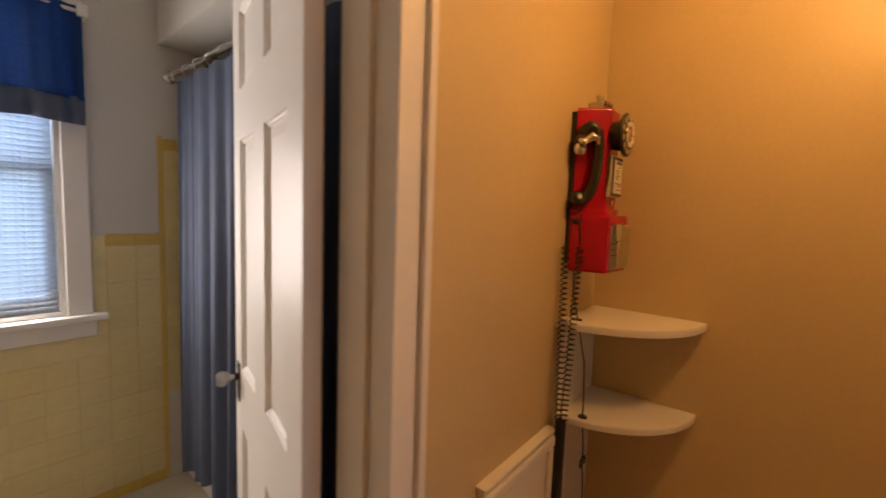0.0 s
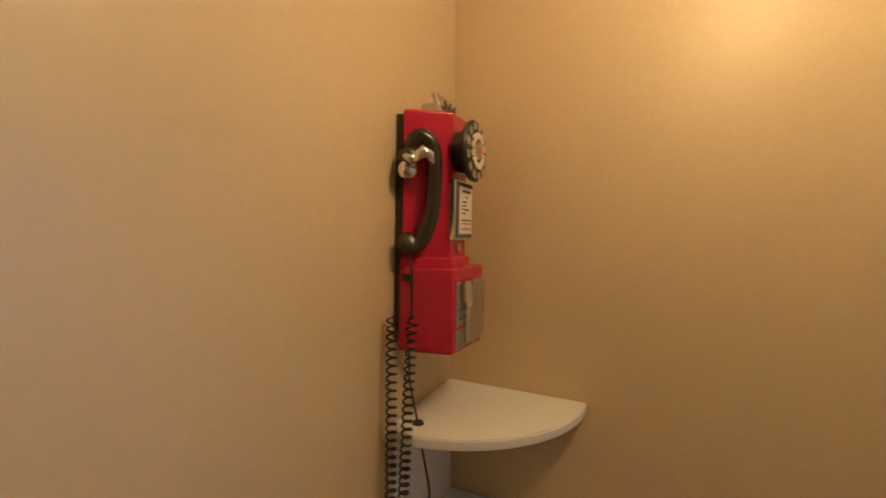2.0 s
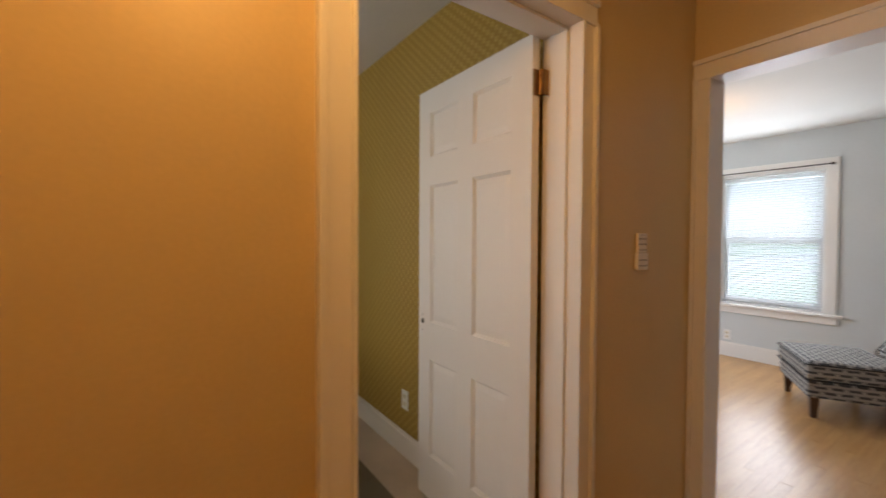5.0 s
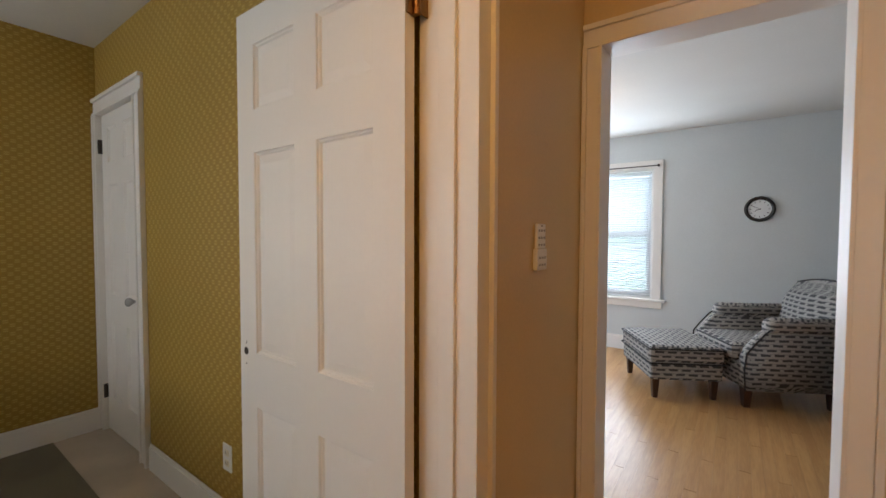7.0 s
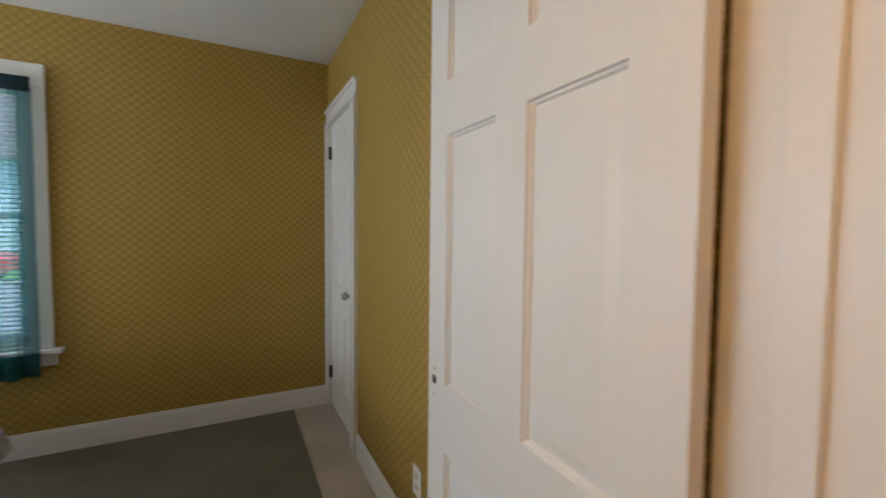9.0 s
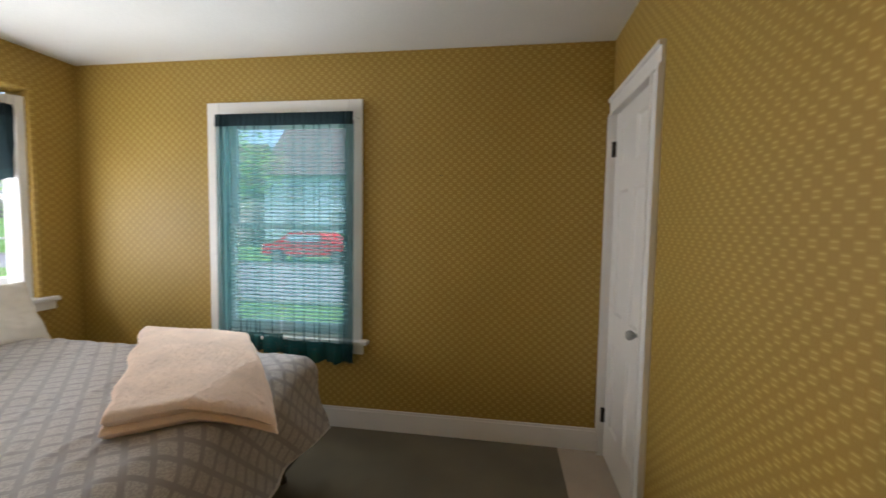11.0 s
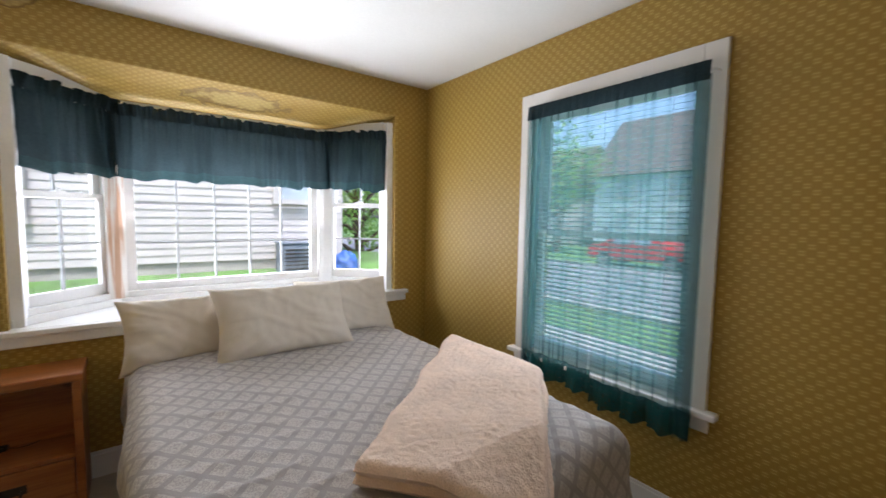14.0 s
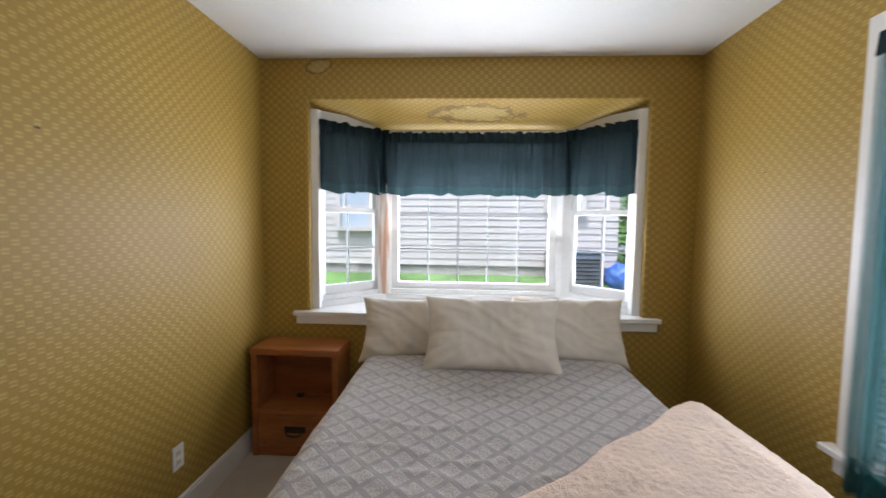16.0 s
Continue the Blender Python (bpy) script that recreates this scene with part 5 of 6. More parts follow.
part("upper_case", case(UP, 1.405, 1.702, 0.007), M_RED, phone)
part("waist_moulding", case(swell(UP, 0.007), 1.388, 1.412, 0.005), M_RED, phone)
part("lower_case", case([(1.520, 0.873), (1.543, 0.763), (1.680, 0.752), (1.705, 0.873)], 1.226, 1.394, 0.010), M_RED, phone)
FRONT = pose(1.629, 0.791, 0, 0, 0, 0)
coin = part("coin_gauge", moved(boxes((-0.040, 0.040, 0.0, 0.012, 0.0, 0.052), bevel=0.003), FRONT @ pose(-0.002, 0.022, 1.698, -20, 0, 0)), M_STEEL, phone, "chrome coin slot head")
part("gauge_base", boxes((-0.038, 0.036, 0.028, 0.075, 1.700, 1.728), bevel=0.006, m=FRONT), M_STEEL, phone)
for k in range(3):
    part("coin_slot", lathe(bmesh.new(), ((0.0115, 0.0), (0.0115, 0.004), (0.006, 0.0045)), FRONT @ pose(-0.027 + 0.025 * k, 0.030, 1.722, 70, 0, 0), 18), M_CHROME, coin)
    part("slot_mark", boxes((-0.0285 + 0.025 * k, -0.0255 + 0.025 * k, 0.022, 0.0255, 1.714, 1.730), m=FRONT), M_INK, coin)
dial_m = FRONT @ pose(-0.012, 0.0, 1.626, 90, 0, 0)
dial = part("dial", lathe(bmesh.new(), ((0.040, 0.0), (0.044, 0.026), (0.060, 0.030), (0.062, 0.036), (0.057, 0.041), (0.030, 0.042)), dial_m, 40), M_BLACK, phone, "black rotary dial", smooth=False)
part("dial_hub", lathe(bmesh.new(), ((0.018, 0.0415), (0.017, 0.046), (0.012, 0.047)), dial_m, 24), M_STEEL, dial)
part("hub_label", lathe(bmesh.new(), ((0.010, 0.0468), (0.010, 0.0478)), dial_m, 20), M_RED_INK, dial)
for k in range(12):
    a = 2 * math.pi * k / 12 + 0.26
    part("push_button", boxes((-0.0062, 0.0062, -0.0062, 0.0062, 0.041, 0.047), bevel=0.0015, m=dial_m @ pose(0.030 * math.cos(a), 0.030 * math.sin(a), 0, 0, 0, math.degrees(a))), M_CREAM, dial)
    part("number_plate", boxes((-0.007, 0.007, -0.008, 0.008, 0.0395, 0.0422), bevel=0.001, m=dial_m @ pose(0.049 * math.cos(a), 0.049 * math.sin(a), 0, 0, 0, math.degrees(a))), M_STEEL, dial)
card = part("card_frame", boxes((-0.050, 0.040, -0.012, 0.002, 1.446, 1.568), bevel=0.003, m=FRONT), M_CHROME, phone, "chrome card frame")
part("card_border", boxes((-0.045, 0.037, -0.0155, -0.011, 1.451, 1.563), bevel=0.001, m=FRONT), M_INK, card)
part("card", boxes((-0.037, 0.030, -0.017, -0.015, 1.459, 1.555), m=FRONT), M_PAPER, card, "printed instruction card")
for z, x0, x1, hh in ((0.90, -0.026, 0.020, 0.005), (0.78, -0.008, 0.004, 0.003), (0.68, -0.024, -0.002, 0.003), (0.60, -0.024, -0.006, 0.003), (0.52, -0.024, 0.010, 0.003), (0.44, -0.024, -0.008, 0.003), (0.29, -0.028, 0.022, 0.003), (0.22, -0.024, 0.018, 0.002)):
    part("print_line", boxes((x0, x1, -0.0179, -0.0169, 1.459 + 0.096 * z - hh / 2, 1.459 + 0.096 * z + hh / 2), m=FRONT), M_INK, card)
part("print_line", boxes((-0.028, 0.022, -0.0179, -0.0169, 1.4675, 1.471), m=FRONT), M_RED_INK, card)
part("lock", lathe(bmesh.new(), ((0.008, 0), (0.008, 0.006), (0.004, 0.007)), FRONT @ pose(-0.008, 0.001, 1.431, 90, 0, 0), 16), M_STEEL, phone)
LOW = pose(1.6125, 0.7575, 0, 0, 0, -4.6)
plate = part("coin_return_plate", boxes((-0.062, 0.062, -0.004, 0.004, 1.236, 1.366), bevel=0.002, m=LOW), M_STEEL, phone, "satin metal coin return plate")
part("vault_door", boxes((-0.018, 0.060, -0.009, -0.003, 1.246, 1.362), bevel=0.003, m=LOW), M_STEEL, plate)
part("chute", boxes((-0.034, -0.021, -0.012, -0.003, 1.246, 1.318), bevel=0.003, m=LOW), M_CHROME, plate)
part("return_lever", boxes((-0.046, -0.012, -0.016, -0.003, 1.318, 1.372), bevel=0.011, m=LOW), M_CHROME, plate)
for z in (1.312, 1.296):
    part("return_slot", boxes((-0.057, -0.039, -0.0052, -0.0035, z - 0.0022, z + 0.0022), m=LOW), M_INK, plate)
part("seam", boxes((-0.061, -0.036, -0.0052, -0.0035, 1.277, 1.281), m=LOW), M_RED, plate)
# handset on the slanting flank


def flank(k, off, z):
    """k from 0 at the wall to 1 at the front edge of the case."""
    return (1.531 + 0.059 * k - 0.80 * off, 0.873 - 0.079 * k - 0.60 * off, z)


hs_key = [flank(0.12, 0.020, 1.612), flank(0.20, 0.023, 1.634), flank(0.36, 0.025, 1.643), flank(0.53, 0.025, 1.628), flank(0.60, 0.025, 1.590), flank(0.60, 0.026, 1.548), flank(0.55, 0.026, 1.496), flank(0.40, 0.025, 1.452), flank(0.24, 0.023, 1.434), flank(0.12, 0.021, 1.430)]
hs_r = [0.013, 0.016, 0.0165, 0.0165, 0.0155, 0.015, 0.0155, 0.0165, 0.016, 0.012]


def smooth_line(pts, vals, n):
    """Points and radii eased along a bent line."""
    out_p, out_r = [], []
    pts = [Vector(p) for p in pts]
    for k in range(len(pts) - 1):
        a, b, c, d = pts[max(k - 1, 0)], pts[k], pts[k + 1], pts[min(k + 2, len(pts) - 1)]
        for i in range(n):
            t = i / n
            out_p.append(0.5 * (2 * b + (c - a) * t + (2 * a - 5 * b + 4 * c - d) * t * t + (3 * b - a - 3 * c + d) * t ** 3))
            out_r.append(vals[k] + (vals[k + 1] - vals[k]) * t)
    return out_p + [pts[-1]], out_r + [vals[-1]]


hs_pts, hs_r = smooth_line(hs_key, hs_r, 5)
hset = part("handset", tube(bmesh.new(), hs_pts, hs_r, 16), M_BROWNBLACK, phone, "brown-black handset", smooth=True)
for k, z, rx in ((0.12, 1.610, 180), (0.10, 1.438, 70)):
    part("ear_cup", lathe(bmesh.new(), ((0.013, -0.010), (0.020, -0.003), (0.0225, 0.008), (0.019, 0.015), (0.008, 0.017)), Matrix.Translation(flank(k, 0.024, z)) @ pose(0, 0, 0, rx, 0, -53), 22), M_BROWNBLACK, hset, smooth=True)
cr = part("cradle", tube(bmesh.new(), [flank(0.18, 0.0, 1.590), flank(0.18, 0.03, 1.592), flank(0.20, 0.050, 1.598), flank(0.34, 0.056, 1.610), flank(0.46, 0.055, 1.604), flank(0.50, 0.052, 1.588)], [0.007, 0.008, 0.011, 0.013, 0.010, 0.006], 12), M_CHROME, phone, "chrome handset cradle", smooth=True)
part("cradle_prong", tube(bmesh.new(), [flank(0.20, 0.05, 1.598), flank(0.08, 0.052, 1.596), flank(-0.04, 0.05, 1.602)], [0.009, 0.009, 0.004], 12), M_CHROME, cr, smooth=True)
part("cradle_cup", lathe(bmesh.new(), ((0.010, 0), (0.018, 0.004), (0.017, 0.010)), Matrix.Translation(flank(0.06, 0.030, 1.578)) @ pose(0, 0, 0, 0, -90, 37), 18), M_CHROME, cr, smooth=True)
part("volume_switch", boxes((1.5185, 1.5255, 0.846, 0.862, 1.366, 1.380), bevel=0.001), M_BLACK, phone)


def coil(a, b, r, turns, sag=0.0):
    pts = []
    n = turns * 10
    a, b = Vector(a), Vector(b)
    for k in range(n + 1):
        t = k / n
        c = a.lerp(b, t) + Vector((0, 0, -sag * math.sin(math.pi * t)))
        ang = 2 * math.pi * turns * t
        pts.append(c + Vector((r * math.cos(ang), r * math.sin(ang), 0)))
    return pts


cord = thing("handset_cord", (1.50, 0.82, 0.55), "black coiled handset cord hanging in a long loop", "cord")
part("straight_lead", tube(bmesh.new(), [(1.518, 0.852, 1.436), (1.512, 0.838, 1.39), (1.503, 0.832, 1.34), (1.500, 0.830, 1.30)], 0.0028), M_BLACK, cord)
part("coil", tube(bmesh.new(), coil((1.499, 0.828, 1.30), (1.479, 0.838, 0.79), 0.0095, 34), 0.0022, 6), M_BLACK, cord)
part("coil", tube(bmesh.new(), coil((1.488, 0.866, 1.300), (1.466, 0.848, 0.79), 0.0095, 33), 0.0022, 6), M_BLACK, cord)
part("loose_end", tube(bmesh.new(), coil((1.474, 0.844, 0.79), (1.466, 0.842, 0.52), 0.0125, 44), 0.0034, 6), M_BLACK, cord)
lead = thing("telephone_lead", (1.57, 0.80, 0.6), "thin black telephone lead through the shelf, tied in a bow", "lead")
part("cable", tube(bmesh.new(), [(1.548, 0.862, 1.235), (1.547, 0.858, 1.16), (1.548, 0.842, 1.09), (1.548, 0.838, 1.07), (1.556, 0.815, 0.95), (1.550, 0.808, 0.85), (1.545, 0.806, 0.795), (1.552, 0.805, 0.74), (1.565, 0.805, 0.68), (1.560, 0.805, 0.64), (1.572, 0.805, 0.60), (1.60, 0.81, 0.52), (1.61, 0.82, 0.40)], 0.0022, 6), M_BLACK, lead, smooth=True)
for sgn in (-1, 1):
    part("bow_loop", tube(bmesh.new(), [(1.561 + sgn * 0.022 * math.sin(a), 0.803, 0.642 + 0.012 * math.sin(2 * a)) for a in [math.pi * k / 14 for k in range(15)]], 0.0022, 6), M_BLACK, lead)

remote = thing("fan_remote", (HE, -1.352, 1.19), "white wall-mounted remote control with grey buttons", "remote control")
part("holder", boxes((HE - 0.016, HE, -1.390, -1.314, 1.192, 1.258), bevel=0.003), M_SILL, remote)
body = part("body", boxes((HE - 0.013, HE - 0.002, -1.386, -1.318, 1.258, 1.336), bevel=0.004), M_SILL, remote)
part("seam", boxes((HE - 0.0145, HE - 0.004, -1.384, -1.320, 1.2575, 1.2605)), M_STEEL, body)
for kz in range(5):
    for ky in range(3):
        face, z = (HE - 0.016, 1.205 + 0.022 * kz) if kz < 2 else (HE - 0.013, 1.223 + 0.022 * kz)
        part("button", boxes((face - 0.0008, face + 0.001, -1.378 + 0.020 * ky, -1.366 + 0.020 * ky, z, z + 0.007), bevel=0.0003), M_BUTTON, body)
part("indicator", boxes((HE - 0.0138, HE - 0.012, -1.356, -1.348, 1.327, 1.331)), M_INK, body)

# ---- living room ----
chair_m = pose(1.115, -4.40, 0, 0, 0, 29)


def soft_box(bm, x0, x1, y0, y1, z0, z1, r, m=None):
    return box(bm, x0, x1, y0, y1, z0, z1, r, m)


armchair = new("armchair")
armchair.matrix_world = chair_m
ORIGIN[armchair.name] = Vector((0, 0, 0))
tagged(armchair, "upholstered armchair in cream fabric with dark dashes", "armchair")
bm = bmesh.new()
soft_box(bm, -0.36, 0.34, -0.30, 0.30, 0.14, 0.34, 0.03)
part("seat_base", bm, M_FABRIC, armchair, local=True)
part("seat_cushion", soft_box(bmesh.new(), -0.24, 0.38, -0.275, 0.275, 0.33, 0.47, 0.045), M_FABRIC, armchair, local=True)


def back_shape(u, v, inner):
    z = 0.34 + v * (0.555 + 0.05 * math.sin(math.pi * u))
    y = -0.33 + u * 0.66
    x = -0.235 - 0.20 * v - (0.0 if inner else 0.13 - 0.06 * v) + (0.05 * math.sin(math.pi * u) * math.sin(math.pi * min(1, v * 1.1)) if inner else 0)
    if inner:
        x -= 0.06 * max(0, v - 0.8) / 0.2
    return (x, y, z)


bm = bmesh.new()
grid(bm, 16, 16, lambda u, v: back_shape(u, v, True))
grid(bm, 16, 16, lambda u, v: back_shape(1 - u, v, False))
bound = [e for e in bm.edges if e.is_boundary]
bmesh.ops.bridge_loops(bm, edges=bound)
bmesh.ops.recalc_face_normals(bm, faces=bm.faces)
part("backrest", bm, M_FABRIC, armchair, smooth=True, local=True)
for s in (-1, 1):
    outline = [(-0.38, 0.14), (0.335, 0.14), (0.345, 0.30), (0.33, 0.42), (0.27, 0.50), (0.20, 0.58), (0.12, 0.635), (0.0, 0.655), (-0.40, 0.655)]
    bm = bmesh.new()
    a = [bm.verts.new((x, s * 0.285, z)) for x, z in outline]
    b = [bm.verts.new((x, s * 0.40, z)) for x, z in outline]
    n = len(outline)
    for k in range(n):
        bm.faces.new((a[k], a[(k + 1) % n], b[(k + 1) % n], b[k]))
    bm.faces.new(a)
    bm.faces.new(b[::-1])
    bmesh.ops.recalc_face_normals(bm, faces=bm.faces)
    bmesh.ops.bevel(bm, geom=list(bm.edges), offset=0.022, segments=3, affect="EDGES")
    arm = part("arm", bm, M_FABRIC, armchair, smooth=True, local=True)
    part("piping", tube(bmesh.new(), [(x + 0.005, s * 0.396, z + 0.003) for x, z in outline[1:8]], 0.006, 6), M_PIPING, arm, local=True)
    part("arm_roll", lathe(bmesh.new(), ((0.05, -0.55), (0.068, -0.53), (0.068, 0.03), (0.05, 0.06)), pose(0.12, s * 0.345, 0.625, 0, 90, 0), 18), M_FABRIC, arm, smooth=True, local=True)
part("piping", tube(bmesh.new(), [(0.372, -0.27, 0.452), (0.372, 0.27, 0.452)], 0.006, 6), M_PIPING, armchair, local=True)
part("piping", tube(bmesh.new(), [back_shape(k / 20, 1.0, True) for k in range(21)], 0.007, 6), M_PIPING, armchair, local=True)


def taper_leg(parent, x, y, h, w0, w1):
    bm = box(bmesh.new(), x - w0, x + w0, y - w0, y + w0, 0, h, 0.004)
    for v in bm.verts:
        k = w1 / w0 + (1 - w1 / w0) * v.co.z / h
        v.co.x, v.co.y = x + (v.co.x - x) * k, y + (v.co.y - y) * k
    return part("leg", bm, M_LEG, parent, "dark walnut tapered leg", local=True)


for lx in (-0.31, 0.29):
    for ly in (-0.32, 0.32):
        taper_leg(armchair, lx, ly, 0.145, 0.032, 0.022)

ottoman = new("ottoman")
ottoman.matrix_world = pose(1.755, -4.135, 0, 0, 0, 29)
ORIGIN[ottoman.name] = Vector((0, 0, 0))
tagged(ottoman, "matching dashed fabric ottoman in front of the armchair", "ottoman")
part("base", soft_box(bmesh.new(), -0.27, 0.27, -0.34, 0.34, 0.155, 0.29, 0.02), M_FABRIC, ottoman, local=True)
part("cushion", soft_box(bmesh.new(), -0.28, 0.28, -0.35, 0.35, 0.285, 0.43, 0.035), M_FABRIC, ottoman, local=True)
for z in (0.292, 0.405):
    part("piping", tube(bmesh.new(), [(x, y, z) for x, y in ((-0.277, -0.35), (0.277, -0.35), (0.284, -0.34), (0.284, 0.34), (0.277, 0.35), (-0.277, 0.35), (-0.284, 0.34), (-0.284, -0.34), (-0.277, -0.35))], 0.006, 6), M_PIPING, ottoman, local=True)
for lx in (-0.22, 0.22):
    for ly in (-0.29, 0.29):
        taper_leg(ottoman, lx, ly, 0.16, 0.028, 0.018)

clock = new("wall_clock")
clock.matrix_world = pose(1.12, LY0, 1.558, -90, 0, 0)
ORIGIN[clock.name] = Vector((0, 0, 0))
tagged(clock, "round black-rimmed wall clock with a pale dial", "clock")
part("rim", lathe(bmesh.new(), ((0.118, 0.0), (0.122, 0.018), (0.112, 0.032), (0.094, 0.026), (0.090, 0.012)), None, 48), M_BLACK, clock, smooth=True, local=True)
part("face", lathe(bmesh.new(), ((0.092, 0.008), (0.092, 0.0135)), None, 48), M_CLOCKFACE, clock, local=True)
for k in range(12):
    a = math.pi * k / 6
    part("hour_mark", boxes((-0.003, 0.003, 0.066, 0.080, 0.0135, 0.0150), m=pose(0, 0, 0, 0, 0, math.degrees(a))), M_INK, clock, local=True)
part("hour_hand", boxes((-0.003, 0.003, -0.01, 0.045, 0.0150, 0.0162), m=pose(0, 0, 0, 0, 0, -65)), M_INK, clock, local=True)
part("minute_hand", boxes((-0.002, 0.002, -0.012, 0.066, 0.0165, 0.0175), m=pose(0, 0, 0, 0, 0, -120)), M_INK, clock, local=True)

dresser = thing("dresser", (0.50, -3.52, 0), "brown wooden chest of drawers with dark pulls", "dresser")
part("carcass", boxes((0.28, 0.69, -3.88, -3.16, 0.08, 1.10), bevel=0.004), M_DRESSER, dresser)
part("top", boxes((0.26, 0.73, -3.92, -3.12, 1.10, 1.135), bevel=0.010), M_DRESSER, dresser)
part("base_moulding", boxes((0.27, 0.72, -3.91, -3.13, 0.0, 0.10), bevel=0.010), M_DRESSER, dresser)
for k in range(4):
    z0 = 0.13 + 0.24 * k
    d = part("drawer", boxes((0.688, 0.712, -3.86, -3.18, z0, z0 + 0.215), bevel=0.008), M_DRESSER, dresser)
    for y in (-3.72, -3.32):
        part("pull", tube(bmesh.new(), [(0.712, y - 0.035, z0 + 0.125), (0.735, y - 0.03, z0 + 0.105), (0.737, y, z0 + 0.098), (0.735, y + 0.03, z0 + 0.105), (0.712, y + 0.035, z0 + 0.125)], 0.005, 8), M_IRON, d, "dark bronze pull")

# ---- bathroom ----
brod = thing("shower_rod", (1.06, 1.85, 1.988), "chrome shower rod with curtain rings", "shower rod")
part("pole", tube(bmesh.new(), [(1.06, 1.005, 1.988), (1.06, BATHN, 1.988)], 0.0125, 14), M_CHROME, brod, smooth=True)
part("flange", lathe(bmesh.new(), ((0.030, 0.0), (0.028, 0.012), (0.018, 0.02)), pose(1.06, BATHN, 1.988, 90, 0, 0), 20), M_CHROME, brod)
shower = thing("shower_curtain", (1.06, 1.8, 0.12), "slate blue pleated shower curtain drawn along the tub", "shower curtain")
sm = Matrix.Translation((1.062, 2.60, 0)) @ pose(0, 0, 0, 0, 0, -90)
part("cloth", curtain_sheet(bmesh.new(), sm, 1.45, 0.12, 1.955, 0.026, 42, 3.3, nu=170, nv=24), M_SHOWER, shower, smooth=True)
for k in range(12):
    y = 2.59 - 0.125 * k
    part("ring", tube(bmesh.new(), [(1.06 + 0.024 * math.sin(a), y, 1.975 + 0.027 * math.cos(a)) for a in [2 * math.pi * j / 16 for j in range(17)]], 0.003, 6), M_CHROME, brod)
tub = thing("bathtub", (1.42, 1.85, 0), "white built-in bathtub behind the shower curtain", "bathtub")
part("apron", boxes((1.09, 1.13, 1.005, BATHN, 0, 0.42), bevel=0.01), M_SILL, tub)
part("rim", boxes((1.08, 1.17, 1.005, BATHN, 0.42, 0.45), (1.74, 1.81, 1.005, BATHN, 0.42, 0.45), (1.17, 1.74, 1.005, 1.08, 0.42, 0.45), (1.17, 1.74, BATHN - 0.075, BATHN, 0.42, 0.45), bevel=0.008), M_SILL, tub)
part("basin", boxes((1.14, 1.77, 1.03, BATHN - 0.03, 0.05, 0.10), bevel=0.02), M_SILL, tub)
bval = thing("valance", (0.26, BATHN - 0.06, 1.71), "gathered blue valance over the bathroom window", "valance")
vm = Matrix.Translation((TX0 - 0.09, BATHN - 0.055, 0))
part("cloth", curtain_sheet(bmesh.new(), vm, 0.93, 1.80, 2.17, 0.016, 44, 5.0), M_BLUECLOTH, bval, smooth=True)
part("hem", curtain_sheet(bmesh.new(), vm @ Matrix.Translation((0, -0.005, 0)), 0.93, 1.70, 1.81, 0.018, 44, 5.0, nv=6), M_SHOWER, bval, "dark navy hem band", smooth=True)
part("pole", tube(bmesh.new(), [(TX0 - 0.09, BATHN - 0.052, 2.15), (TX1 + 0.09, BATHN - 0.052, 2.15)], 0.008), M_SILL, bval)
part("bracket", boxes((TX1 + 0.06, TX1 + 0.095, BATHN - 0.07, BATHN, 2.13, 2.18), bevel=0.004), M_SILL, bval)

# ---- outside ----
GZ = -0.55
setting("ground", boxes((-400, 400, -400, 400, GZ - 0.3, GZ)), M_GRASS, "green lawn around the house", "ground")
setting("pavement", boxes((7.6, 9.0, -60, 60, GZ, GZ + 0.03)), M_WALK, "pale concrete footpath along the street", "pavement")
setting("road", boxes((11.0, 18.8, -120, 120, GZ - 0.02, GZ + 0.008)), M_ROAD, "grey asphalt street", "road")
for x in (10.85, 18.8):
    setting("kerb", boxes((x, x + 0.15, -60, 60, GZ, GZ + 0.11), bevel=0.02), M_WALK, "concrete kerb along the street", "kerb")


def simple_window(parent, x, y, z, w, h, facing):
    """A window on an outer wall that faces -y or -x."""
    def bx(a0, a1, d0, d1, z0, z1):
        return (x + a0, x + a1, y + d0, y + d1, z0, z1) if facing == "y" else (x + d0, x + d1, y + a0, y + a1, z0, z1)
    f = part("window", boxes(bx(-w / 2 - 0.08, -w / 2, -0.05, 0, z, z + h), bx(w / 2, w / 2 + 0.08, -0.05, 0, z, z + h), bx(-w / 2 - 0.08, w / 2 + 0.08, -0.05, 0, z + h, z + h + 0.09), bx(-w / 2 - 0.1, w / 2 + 0.1, -0.07, 0, z - 0.08, z), bx(-w / 2, w / 2, -0.04, 0, z + h / 2 - 0.03, z + h / 2 + 0.03)), M_SIDING, parent)
    part("pane", boxes(bx(-w / 2, w / 2, -0.02, 0.0, z, z + h)), M_DARKGLASS, f)


